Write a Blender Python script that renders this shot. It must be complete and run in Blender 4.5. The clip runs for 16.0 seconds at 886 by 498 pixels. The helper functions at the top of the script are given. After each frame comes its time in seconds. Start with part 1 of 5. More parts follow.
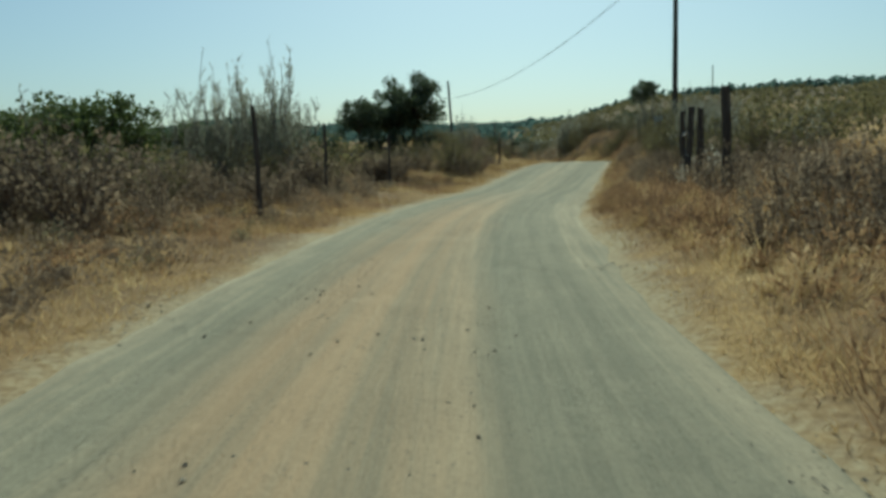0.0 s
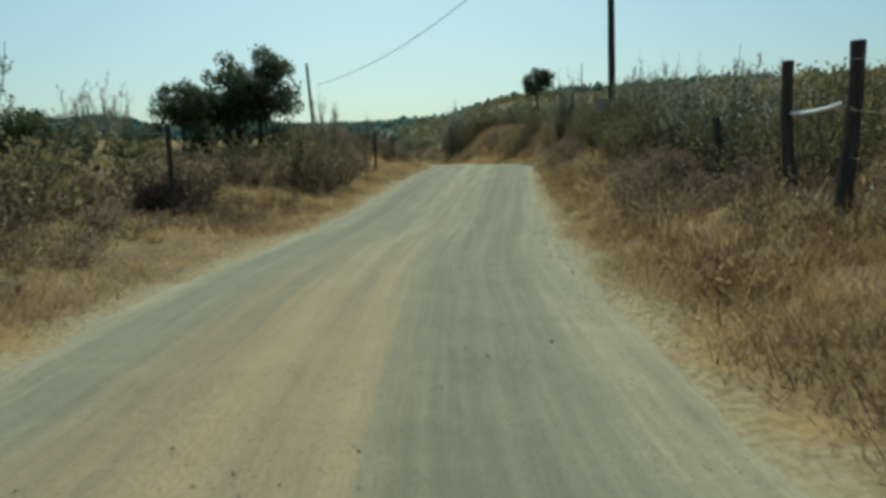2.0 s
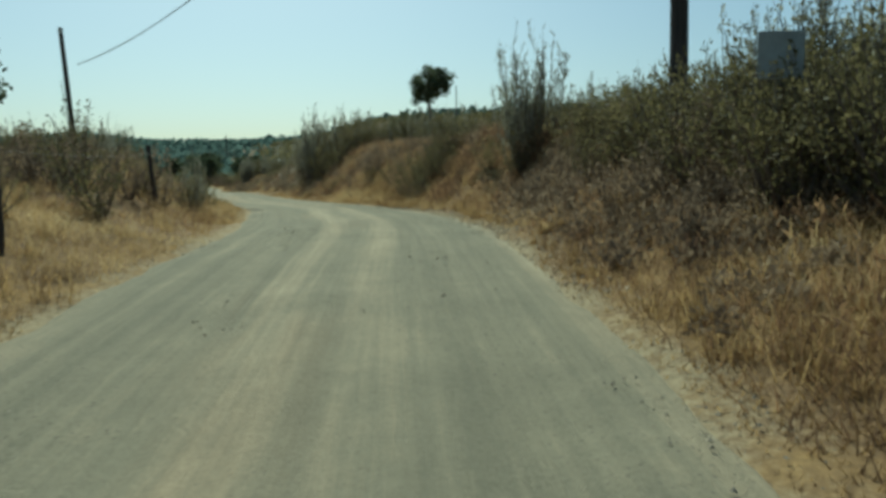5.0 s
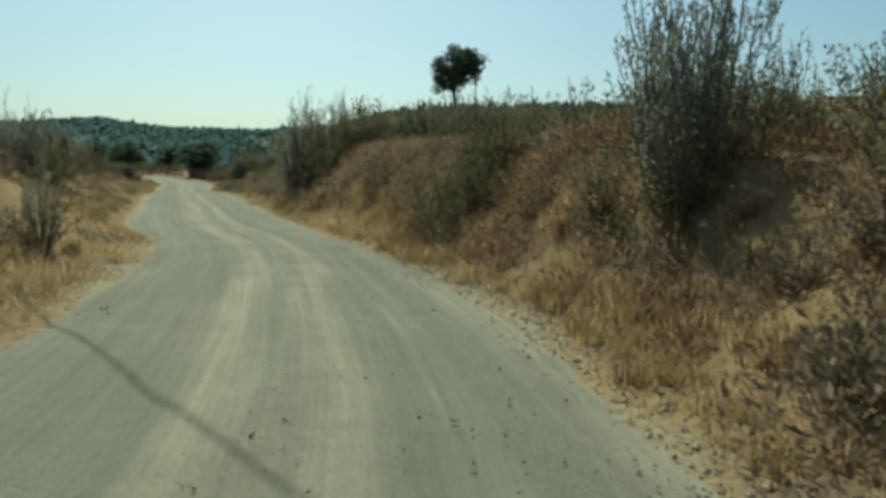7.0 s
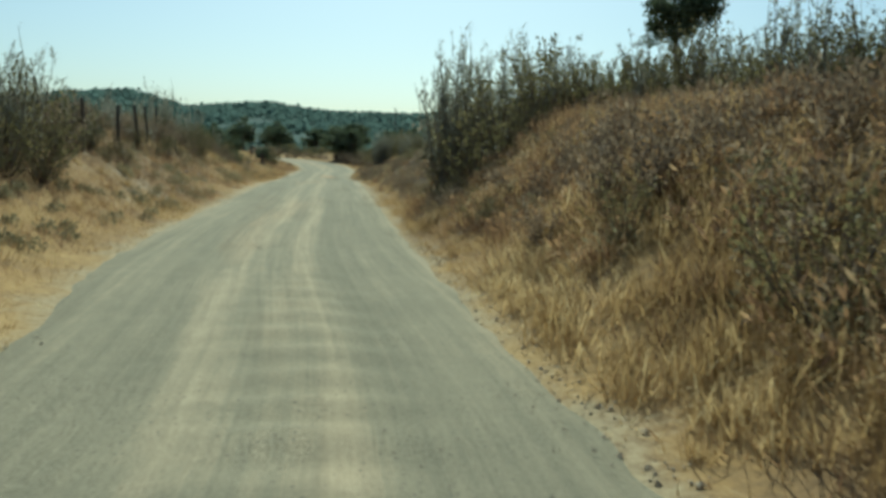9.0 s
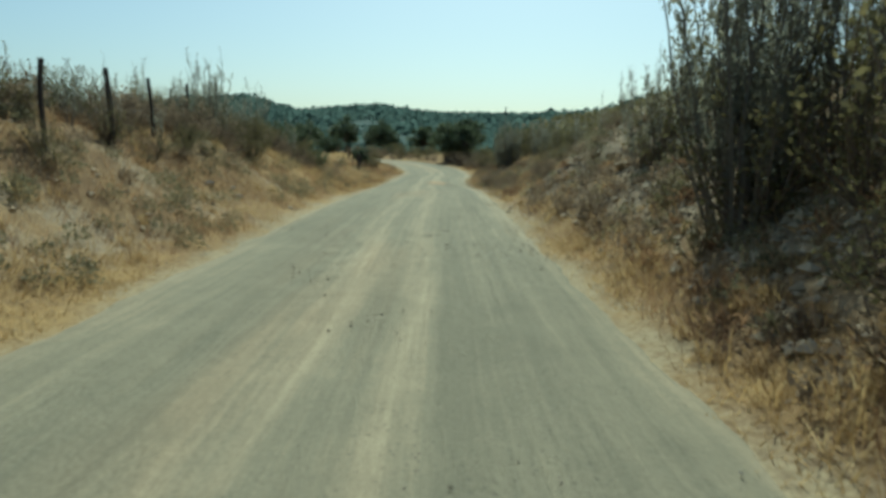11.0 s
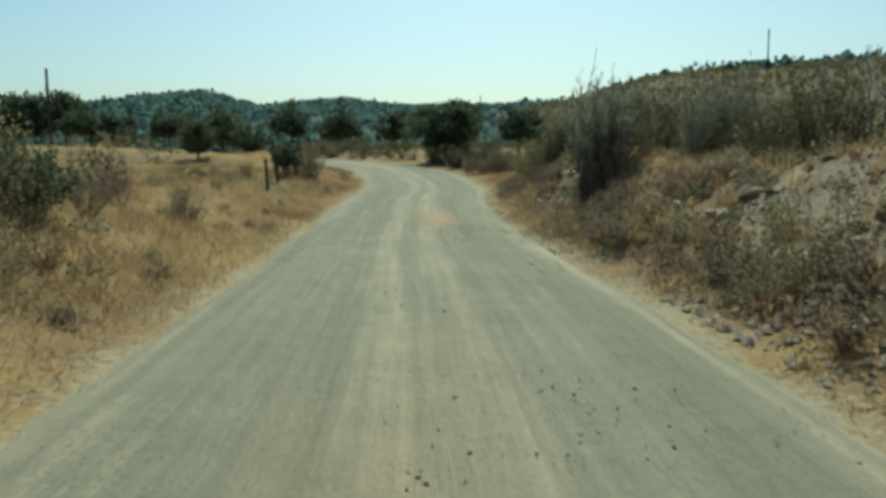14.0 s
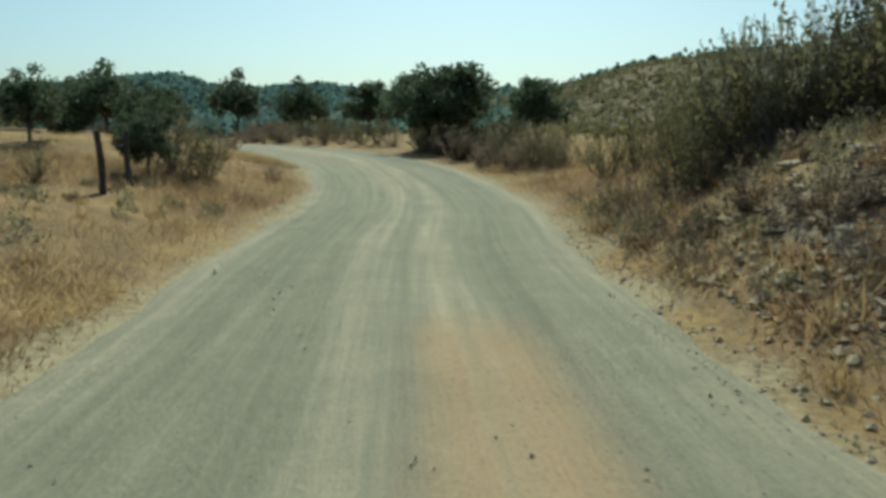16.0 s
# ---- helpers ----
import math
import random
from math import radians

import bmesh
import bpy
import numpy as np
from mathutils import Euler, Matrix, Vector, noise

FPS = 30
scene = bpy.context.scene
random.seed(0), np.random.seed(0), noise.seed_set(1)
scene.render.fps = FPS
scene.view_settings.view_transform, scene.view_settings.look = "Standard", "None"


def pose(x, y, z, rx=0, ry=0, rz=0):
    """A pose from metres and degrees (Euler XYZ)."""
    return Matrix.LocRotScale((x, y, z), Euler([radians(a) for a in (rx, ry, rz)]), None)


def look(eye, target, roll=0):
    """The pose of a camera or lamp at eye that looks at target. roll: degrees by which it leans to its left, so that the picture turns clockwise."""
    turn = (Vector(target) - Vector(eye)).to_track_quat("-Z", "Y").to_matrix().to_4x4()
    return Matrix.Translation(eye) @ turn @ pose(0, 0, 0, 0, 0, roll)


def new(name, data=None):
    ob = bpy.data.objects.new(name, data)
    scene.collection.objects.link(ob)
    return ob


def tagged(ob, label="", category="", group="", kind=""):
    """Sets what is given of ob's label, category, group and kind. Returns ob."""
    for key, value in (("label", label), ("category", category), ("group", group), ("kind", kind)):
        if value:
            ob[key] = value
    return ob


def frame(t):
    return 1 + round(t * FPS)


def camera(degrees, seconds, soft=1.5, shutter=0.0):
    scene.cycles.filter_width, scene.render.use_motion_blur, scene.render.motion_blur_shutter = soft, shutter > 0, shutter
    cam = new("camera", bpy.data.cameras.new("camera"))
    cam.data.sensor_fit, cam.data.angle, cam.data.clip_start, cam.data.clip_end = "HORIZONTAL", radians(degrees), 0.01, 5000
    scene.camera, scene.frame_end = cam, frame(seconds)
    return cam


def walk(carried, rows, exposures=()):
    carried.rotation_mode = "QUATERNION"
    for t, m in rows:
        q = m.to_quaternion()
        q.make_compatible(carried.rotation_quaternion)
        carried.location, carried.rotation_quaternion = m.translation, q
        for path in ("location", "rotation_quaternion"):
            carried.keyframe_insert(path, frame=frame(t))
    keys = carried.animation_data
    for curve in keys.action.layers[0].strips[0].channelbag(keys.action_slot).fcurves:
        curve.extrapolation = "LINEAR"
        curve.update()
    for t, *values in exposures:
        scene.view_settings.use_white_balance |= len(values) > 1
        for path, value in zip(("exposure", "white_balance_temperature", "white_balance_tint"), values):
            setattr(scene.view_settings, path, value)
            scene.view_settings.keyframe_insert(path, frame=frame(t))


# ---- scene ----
cam = camera(62.0, 16.0, soft=3.5, shutter=0.12)
ROWS = [
    (0, 0.000, -0.000, 1.250, -0.01, -6.22, -1.52),
    (0.5, 0.092, 2.759, 1.378, -3.14, -5.86, -2.18),
    (1, 0.217, 5.342, 1.380, -5.36, -6.16, -2.07),
    (1.5, 0.437, 8.145, 1.453, -7.01, -6.38, -2.11),
    (2, 0.794, 11.067, 1.520, -9.68, -6.58, -2.16),
    (2.5, 1.332, 14.143, 1.572, -12.48, -6.56, -1.93),
    (3, 1.881, 17.647, 1.576, -15.15, -6.08, -2.00),
    (3.5, 2.585, 21.025, 1.619, -16.93, -5.30, -0.91),
    (4, 3.283, 23.724, 1.723, -17.70, -5.10, -1.30),
    (4.2, 3.620, 24.648, 1.780, -17.95, -5.16, -1.30),
    (4.5, 3.962, 25.847, 1.872, -18.60, -5.18, -1.30),
    (5, 4.454, 27.431, 2.016, -19.80, -5.16, -1.20),
    (5.5, 4.945, 28.867, 2.130, -20.60, -5.04, -1.20),
    (6, 5.502, 30.529, 2.267, -20.40, -4.89, -1.20),
    (6.3, 5.899, 31.814, 2.363, -19.82, -4.97, -1.24),
    (6.5, 6.158, 32.847, 2.461, -19.96, -5.44, -0.90),
    (7, 6.813, 35.391, 2.592, -18.80, -5.50, 0.55),
    (7.5, 7.322, 37.906, 2.655, -16.69, -6.14, 1.42),
    (8, 7.801, 40.423, 2.652, -14.23, -6.51, 1.99),
    (8.5, 8.080, 42.917, 2.634, -11.61, -6.72, 2.52),
    (9, 8.314, 45.418, 2.674, -7.10, -6.80, 1.50),
    (9.5, 8.462, 47.865, 2.671, -1.86, -6.05, 0.54),
    (9.7, 8.406, 48.801, 2.679, 0.94, -6.73, 0.49),
    (10, 8.278, 50.235, 2.682, 1.90, -6.75, 0.53),
    (10.5, 8.045, 52.743, 2.666, 2.00, -7.00, 0.71),
    (11, 7.861, 55.456, 2.647, 1.20, -6.90, 0.97),
    (11.5, 7.709, 58.421, 2.660, 0.30, -6.50, 1.24),
    (11.8, 7.610, 60.342, 2.694, -0.14, -6.14, 1.17),
    (12, 7.544, 61.686, 2.734, 0.23, -6.27, 0.67),
    (12.5, 7.368, 65.123, 2.784, 1.24, -6.36, -0.31),
    (13, 7.086, 68.518, 2.776, 1.88, -6.42, -0.73),
    (13.5, 6.857, 71.685, 2.844, 1.05, -6.81, -0.77),
    (14, 6.721, 74.719, 2.883, -0.96, -7.37, -0.47),
    (14.5, 6.697, 77.905, 2.890, -2.10, -7.58, -0.87),
    (15, 6.541, 81.169, 2.855, -2.98, -8.17, -0.58),
    (15.5, 6.457, 84.176, 2.840, -2.81, -8.33, -0.44),
    (16, 6.393, 86.618, 2.775, -2.68, -8.31, 0.00),
]
walk(cam, [(t, look((x, y, z), (x - math.sin(radians(yaw)) * math.cos(radians(pitch)), y + math.cos(radians(yaw)) * math.cos(radians(pitch)), z + math.sin(radians(pitch))), roll)) for t, x, y, z, yaw, pitch, roll in ROWS],
     [(0, -0.24, 5660, -18.8), (6.5, -0.22, 5690, -20.0), (9.0, 0.02, 5660, -17.5), (12, -0.08, 5570, -19.5), (16, -0.02, 5650, -18.0)])

# ---- world, sun, exposure ----
SUN_ELEVATION, SUN_AZIMUTH = 48.0, 6.0     # azimuth clockwise from +y
world = bpy.data.worlds.new("world")
scene.world = world
world.use_nodes = True
wn = world.node_tree.nodes
sky = wn.new("ShaderNodeTexSky")
sky.sky_type, sky.sun_disc = "NISHITA", False
sky.sun_elevation, sky.sun_rotation = radians(SUN_ELEVATION), radians(SUN_AZIMUTH)
sky.altitude, sky.air_density, sky.dust_density, sky.ozone_density = 150, 1.0, 2.2, 1.0
wn["Background"].inputs["Strength"].default_value = 0.102
world.node_tree.links.new(sky.outputs[0], wn["Background"].inputs["Color"])
sun = new("sun", bpy.data.lights.new("sun", "SUN"))
sun.data.energy, sun.data.angle, sun.data.color = 4.3, radians(0.53), (1.0, 0.93, 0.82)
sun_way = Vector((math.sin(radians(SUN_AZIMUTH)) * math.cos(radians(SUN_ELEVATION)), math.cos(radians(SUN_AZIMUTH)) * math.cos(radians(SUN_ELEVATION)), math.sin(radians(SUN_ELEVATION))))
sun.matrix_world = look(sun_way * 200, (0, 0, 0))

rng = np.random.default_rng(7)


# ---- materials ----
def material(name, rough=0.85, spec=0.3):
    m = bpy.data.materials.new(name)
    m.use_nodes = True
    b = m.node_tree.nodes["Principled BSDF"]
    b.inputs["Roughness"].default_value = rough
    b.inputs["Specular IOR Level"].default_value = spec
    return m, m.node_tree.nodes, m.node_tree.links, b


def ramp(nodes, stops):
    r = nodes.new("ShaderNodeValToRGB")
    e = r.color_ramp.elements
    while len(e) < len(stops):
        e.new(0.5)
    for el, (p, c) in zip(e, stops):
        el.position, el.color = p, (*c, 1)
    return r


def mix(nodes, links, fac, a, b, kind="MIX"):
    m = nodes.new("ShaderNodeMix")
    m.data_type, m.blend_type = "RGBA", kind
    for sock, val in ((m.inputs["Factor"], fac), (m.inputs["A"], a), (m.inputs["B"], b)):
        if isinstance(val, (float, int)):
            sock.default_value = val
        elif isinstance(val, tuple):
            sock.default_value = (*val, 1)
        else:
            links.new(val, sock)
    return m.outputs["Result"]


def noise_tex(nodes, links, vec, scale, detail=5.0, rough=0.6):
    n = nodes.new("ShaderNodeTexNoise")
    n.inputs["Scale"].default_value, n.inputs["Detail"].default_value, n.inputs["Roughness"].default_value = scale, detail, rough
    links.new(vec, n.inputs["Vector"])
    return n.outputs["Fac"]


def stretch(nodes, links, vec, sx, sy, sz=1.0):
    m = nodes.new("ShaderNodeMapping")
    m.inputs["Scale"].default_value = (sx, sy, sz)
    links.new(vec, m.inputs["Vector"])
    return m.outputs["Vector"]


def bump(nodes, links, height, b, strength, distance):
    n = nodes.new("ShaderNodeBump")
    n.inputs["Strength"].default_value, n.inputs["Distance"].default_value = strength, distance
    links.new(height, n.inputs["Height"])
    links.new(n.outputs["Normal"], b.inputs["Normal"])


def mapped(nodes, links, value, a, b, c=0.0, d=1.0):
    n = nodes.new("ShaderNodeMapRange")
    for k, v in zip(("From Min", "From Max", "To Min", "To Max"), (a, b, c, d)):
        n.inputs[k].default_value = v
    links.new(value, n.inputs["Value"])
    return n.outputs["Result"]


def math_node(nodes, links, op, a, b=None):
    n = nodes.new("ShaderNodeMath")
    n.operation = op
    for sock, val in zip(n.inputs, (a, b)):
        if val is None:
            continue
        if isinstance(val, (int, float)):
            sock.default_value = val
        else:
            links.new(val, sock)
    return n.outputs[0]


def road_material():
    """Graded dirt and gravel: two grey wheel tracks, tan loose dust between and at the sides, some ochre patches."""
    m, n, l, b = material("gravel_road", 0.95, 0.15)
    uv = n.new("ShaderNodeUVMap")
    uv.uv_map = "road"
    geo = n.new("ShaderNodeNewGeometry").outputs["Position"]
    sep = n.new("ShaderNodeSeparateXYZ")
    l.new(uv.outputs[0], sep.inputs[0])
    d, s = sep.outputs["X"], sep.outputs["Y"]
    wob = noise_tex(n, l, stretch(n, l, uv.outputs[0], 0.05, 0.09), 1.0, 3)
    d2 = math_node(n, l, "ADD", d, mapped(n, l, wob, 0.3, 0.7, -0.22, 0.22))
    lane = n.new("ShaderNodeFloatCurve")
    l.new(mapped(n, l, d2, -2.6, 2.6), lane.inputs["Value"])
    curve = lane.mapping.curves[0]
    pts = [(0, 0.95), (0.1, 0.86), (0.19, 0.4), (0.27, 0.16), (0.385, 0.26), (0.452, 0.88), (0.505, 0.38), (0.558, 0.8), (0.62, 0.2), (0.71, 0.12), (0.79, 0.26), (0.86, 0.8), (1, 0.95)]
    while len(curve.points) < len(pts):
        curve.points.new(0.5, 0.5)
    for p, (a, c) in zip(curve.points, pts):
        p.location = (a, c)
    lane.mapping.update()
    streak = noise_tex(n, l, stretch(n, l, uv.outputs[0], 3.2, 0.06), 1.0, 6, 0.66)
    streak2 = noise_tex(n, l, stretch(n, l, uv.outputs[0], 11.0, 0.3), 1.0, 5, 0.65)
    blot = noise_tex(n, l, geo, 0.9, 6, 0.65)
    grit = noise_tex(n, l, geo, 38.0, 5, 0.75)
    f = math_node(n, l, "ADD", math_node(n, l, "ADD", math_node(n, l, "MULTIPLY", lane.outputs[0], 0.52), 0.05), mapped(n, l, streak, 0.3, 0.7, -0.27, 0.33))
    f = math_node(n, l, "ADD", f, mapped(n, l, streak2, 0.3, 0.7, -0.17, 0.17))
    f = math_node(n, l, "ADD", f, mapped(n, l, blot, 0.3, 0.7, -0.11, 0.11))
    clod = noise_tex(n, l, geo, 4.2, 6, 0.7)
    f = math_node(n, l, "ADD", f, mapped(n, l, clod, 0.3, 0.7, -0.1, 0.1))
    col = ramp(n, [(0.0, (0.25, 0.224, 0.157)), (0.3, (0.305, 0.269, 0.186)), (0.6, (0.40, 0.335, 0.225)), (0.95, (0.52, 0.435, 0.29))])
    l.new(f, col.inputs[0])
    ochre = noise_tex(n, l, stretch(n, l, uv.outputs[0], 0.55, 0.06), 1.0, 4, 0.6)
    mid = math_node(n, l, "MULTIPLY", mapped(n, l, ochre, 0.5, 0.7, 0.0, 0.4), mapped(n, l, math_node(n, l, "ABSOLUTE", math_node(n, l, "ADD", d2, 0.35)), 0.25, 1.0, 1.0, 0.0))
    # a fresh ochre fill towards the end of the drive and along its first metres
    spots = None
    for s0, s1, d0, w, much in ((90.9, 1.7, 0.42, 0.55, 0.8), (6.0, 17.0, -0.3, 0.95, 0.72)):
        a = mapped(n, l, math_node(n, l, "ABSOLUTE", math_node(n, l, "SUBTRACT", s, s0)), s1 * 0.6, s1 * 1.1, 1.0, 0.0)
        c = mapped(n, l, math_node(n, l, "ABSOLUTE", math_node(n, l, "SUBTRACT", d2, d0)), w * 0.5, w * 1.1, 1.0, 0.0)
        e = math_node(n, l, "MULTIPLY", math_node(n, l, "MULTIPLY", a, c), mapped(n, l, streak, 0.35, 0.6, 0.25 * much, much))
        spots = e if spots is None else math_node(n, l, "MAXIMUM", spots, e)
    mid = math_node(n, l, "MAXIMUM", mid, spots)
    c1 = mix(n, l, mid, col.outputs[0], (0.45, 0.295, 0.165))
    c2 = mix(n, l, mapped(n, l, grit, 0.35, 0.72, 0.0, 0.5), c1, mix(n, l, 1.0, c1, (0.55, 0.54, 0.52), "MULTIPLY"))
    peb = n.new("ShaderNodeTexVoronoi")
    peb.inputs["Scale"].default_value = 17.0
    l.new(geo, peb.inputs["Vector"])
    spot = math_node(n, l, "MULTIPLY", mapped(n, l, peb.outputs["Distance"], 0.10, 0.24, 1.0, 0.0), mapped(n, l, blot, 0.42, 0.62))
    c2 = mix(n, l, math_node(n, l, "MULTIPLY", spot, 0.7), c2, (0.14, 0.12, 0.095))
    l.new(c2, b.inputs["Base Color"])
    h = math_node(n, l, "ADD", math_node(n, l, "ADD", grit, math_node(n, l, "MULTIPLY", clod, 1.2)), streak2)
    bump(n, l, h, b, 0.7, 0.025)
    return m


def soil_material():
    """Dry earth under dead grass: straw, rusty brown and grey patches."""
    m, n, l, b = material("dry_ground", 0.95, 0.1)
    geo = n.new("ShaderNodeNewGeometry").outputs["Position"]
    big = noise_tex(n, l, geo, 0.11, 5, 0.6)
    mid = noise_tex(n, l, geo, 0.8, 6, 0.65)
    fine = noise_tex(n, l, geo, 14.0, 6, 0.75)
    f = math_node(n, l, "ADD", math_node(n, l, "MULTIPLY", big, 0.5), math_node(n, l, "MULTIPLY", mid, 0.5))
    col = ramp(n, [(0.34, (0.13, 0.085, 0.05)), (0.46, (0.24, 0.155, 0.08)), (0.55, (0.36, 0.235, 0.10)), (0.66, (0.46, 0.315, 0.14))])
    l.new(f, col.inputs[0])
    c = mix(n, l, mapped(n, l, fine, 0.4, 0.7, 0.0, 0.65), col.outputs[0], (0.115, 0.08, 0.052))
    # scrub-covered far slopes, their green tinted bluish to stand for distance haze
    sep = n.new("ShaderNodeSeparateXYZ")
    l.new(geo, sep.inputs[0])
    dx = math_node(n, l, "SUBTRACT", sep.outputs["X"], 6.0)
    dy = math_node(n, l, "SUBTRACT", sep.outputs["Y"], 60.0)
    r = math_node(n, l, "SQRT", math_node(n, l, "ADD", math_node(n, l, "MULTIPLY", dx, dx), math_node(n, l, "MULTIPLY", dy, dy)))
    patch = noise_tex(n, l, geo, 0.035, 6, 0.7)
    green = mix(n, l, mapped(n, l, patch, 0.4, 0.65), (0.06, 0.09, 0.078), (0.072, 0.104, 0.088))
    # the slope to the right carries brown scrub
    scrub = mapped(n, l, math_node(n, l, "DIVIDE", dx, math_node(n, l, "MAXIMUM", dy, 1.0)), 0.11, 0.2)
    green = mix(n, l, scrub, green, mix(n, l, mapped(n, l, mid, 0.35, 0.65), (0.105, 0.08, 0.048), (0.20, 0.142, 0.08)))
    # the haze-tinted colour comes in with distance
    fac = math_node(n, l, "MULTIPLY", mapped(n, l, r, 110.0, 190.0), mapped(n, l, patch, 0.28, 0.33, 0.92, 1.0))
    # a cleared slope of dry earth among the far woods
    way = math_node(n, l, "DIVIDE", dx, dy)
    clear = math_node(n, l, "MULTIPLY", mapped(n, l, math_node(n, l, "ABSOLUTE", math_node(n, l, "SUBTRACT", way, 0.1)), 0.02, 0.045, 1.0, 0.0), mapped(n, l, math_node(n, l, "ABSOLUTE", math_node(n, l, "SUBTRACT", r, 290.0)), 50.0, 80.0, 1.0, 0.0))
    fac = math_node(n, l, "MULTIPLY", fac, mapped(n, l, clear, 0.0, 1.0, 1.0, 0.4))
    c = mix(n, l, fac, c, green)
    # loose road dust thrown on to the verge
    uv = n.new("ShaderNodeUVMap")
    uv.uv_map = "verge"
    cut = n.new("ShaderNodeSeparateXYZ")
    l.new(uv.outputs[0], cut.inputs[0])
    e = math_node(n, l, "ADD", cut.outputs["X"], mapped(n, l, mid, 0.3, 0.7, -0.35, 0.35))
    e = math_node(n, l, "ADD", e, mapped(n, l, fine, 0.3, 0.7, -0.25, 0.25))
    c = mix(n, l, mapped(n, l, e, -0.15, 0.26, 1.0, 0.0), c, mix(n, l, mapped(n, l, fine, 0.35, 0.7), (0.40, 0.32, 0.195), (0.27, 0.21, 0.13)))
    # crumbled shale where the bank is bare
    rk = n.new("ShaderNodeUVMap")
    rk.uv_map = "rock"
    cut2 = n.new("ShaderNodeSeparateXYZ")
    l.new(rk.outputs[0], cut2.inputs[0])
    bare = math_node(n, l, "ADD", cut2.outputs["X"], mapped(n, l, mid, 0.3, 0.7, -0.45, 0.45))
    c = mix(n, l, mapped(n, l, bare, 0.45, 0.75), c, mix(n, l, mapped(n, l, fine, 0.35, 0.68), (0.39, 0.305, 0.20), (0.16, 0.118, 0.08)))
    l.new(c, b.inputs["Base Color"])
    bump(n, l, math_node(n, l, "ADD", fine, mid), b, 0.55, 0.04)
    return m


def plant_material(name, stops, rough=0.7, glow=0.25):
    """Leaves, blades and twigs whose colour varies from piece to piece and from plant to plant."""
    m, n, l, b = material(name, rough, 0.2)
    geo = n.new("ShaderNodeNewGeometry")
    info = n.new("ShaderNodeObjectInfo")
    f = math_node(n, l, "ADD", math_node(n, l, "MULTIPLY", geo.outputs["Random Per Island"], 0.75), math_node(n, l, "MULTIPLY", info.outputs["Random"], 0.25))
    patch = noise_tex(n, l, geo.outputs["Position"], 0.55, 4, 0.6)
    f = math_node(n, l, "ADD", f, mapped(n, l, patch, 0.3, 0.7, -0.4, 0.4))
    col = ramp(n, stops)
    l.new(f, col.inputs[0])
    l.new(col.outputs[0], b.inputs["Base Color"])
    if glow:
        tr = n.new("ShaderNodeBsdfTranslucent")
        l.new(col.outputs[0], tr.inputs["Color"])
        mx = n.new("ShaderNodeMixShader")
        mx.inputs[0].default_value = glow
        l.new(b.outputs[0], mx.inputs[1])
        l.new(tr.outputs[0], mx.inputs[2])
        l.new(mx.outputs[0], n["Material Output"].inputs["Surface"])
    return m


def mottled(name, a, b_, scale, rough=0.85, strength=0.4, dist=0.01, sy=1.0):
    m, n, l, b = material(name, rough, 0.25)
    co = n.new("ShaderNodeTexCoord").outputs["Object"]
    v = stretch(n, l, co, 1, 1, sy)
    k = noise_tex(n, l, v, scale, 6, 0.7)
    big = noise_tex(n, l, co, scale * 0.13, 3)
    c = mix(n, l, mapped(n, l, k, 0.35, 0.68), a, b_)
    c = mix(n, l, mapped(n, l, big, 0.35, 0.65, 0.0, 0.45), c, mix(n, l, 1.0, c, (0.5, 0.48, 0.45), "MULTIPLY"))
    l.new(c, b.inputs["Base Color"])
    bump(n, l, k, b, strength, dist)
    return m


ROAD_MAT, SOIL_MAT = road_material(), soil_material()
STRAW = plant_material("straw_grass", [(0.0, (0.21, 0.135, 0.065)), (0.35, (0.37, 0.25, 0.11)), (0.65, (0.52, 0.37, 0.175)), (1.0, (0.64, 0.51, 0.29))], 0.75, 0.55)
RUST = plant_material("rusty_weeds", [(0.0, (0.12, 0.075, 0.05)), (0.4, (0.24, 0.145, 0.08)), (0.75, (0.39, 0.245, 0.125)), (1.0, (0.54, 0.40, 0.235))], 0.8, 0.52)
OLIVE = plant_material("olive_leaves", [(0.0, (0.085, 0.076, 0.038)), (0.5, (0.16, 0.138, 0.064)), (1.0, (0.265, 0.22, 0.105))], 0.6, 0.48)
BROWNLEAF = plant_material("withered_leaves", [(0.0, (0.10, 0.075, 0.054)), (0.5, (0.195, 0.145, 0.096)), (1.0, (0.34, 0.26, 0.175))], 0.8, 0.48)
GREYLEAF = plant_material("grey_green_leaves", [(0.0, (0.17, 0.165, 0.12)), (0.5, (0.28, 0.27, 0.20)), (1.0, (0.41, 0.39, 0.30))], 0.6, 0.66)
WEEDLEAF = plant_material("grey_weed_leaves", [(0.0, (0.10, 0.09, 0.05)), (0.5, (0.185, 0.165, 0.095)), (1.0, (0.30, 0.265, 0.16))], 0.7, 0.4)
GREENLEAF = plant_material("green_leaves", [(0.0, (0.05, 0.07, 0.022)), (0.5, (0.09, 0.112, 0.038)), (1.0, (0.15, 0.168, 0.06))], 0.6, 0.42)
OAKLEAF = plant_material("holm_oak_leaves", [(0.0, (0.05, 0.066, 0.036)), (0.5, (0.085, 0.104, 0.056)), (1.0, (0.13, 0.15, 0.085))], 0.6, 0.45)
PALEHEAD = plant_material("pale_seed_heads", [(0.0, (0.42, 0.36, 0.26)), (0.5, (0.58, 0.52, 0.40)), (1.0, (0.74, 0.69, 0.58))], 0.8, 0.4)
# far woods: paler and bluer than near oaks, distance haze put into the colour
HAZY_FARLEAF = plant_material("hazy_far_leaves", [(0.0, (0.078, 0.118, 0.105)), (0.5, (0.09, 0.132, 0.116)), (1.0, (0.102, 0.145, 0.125))], 0.9, 0.7)
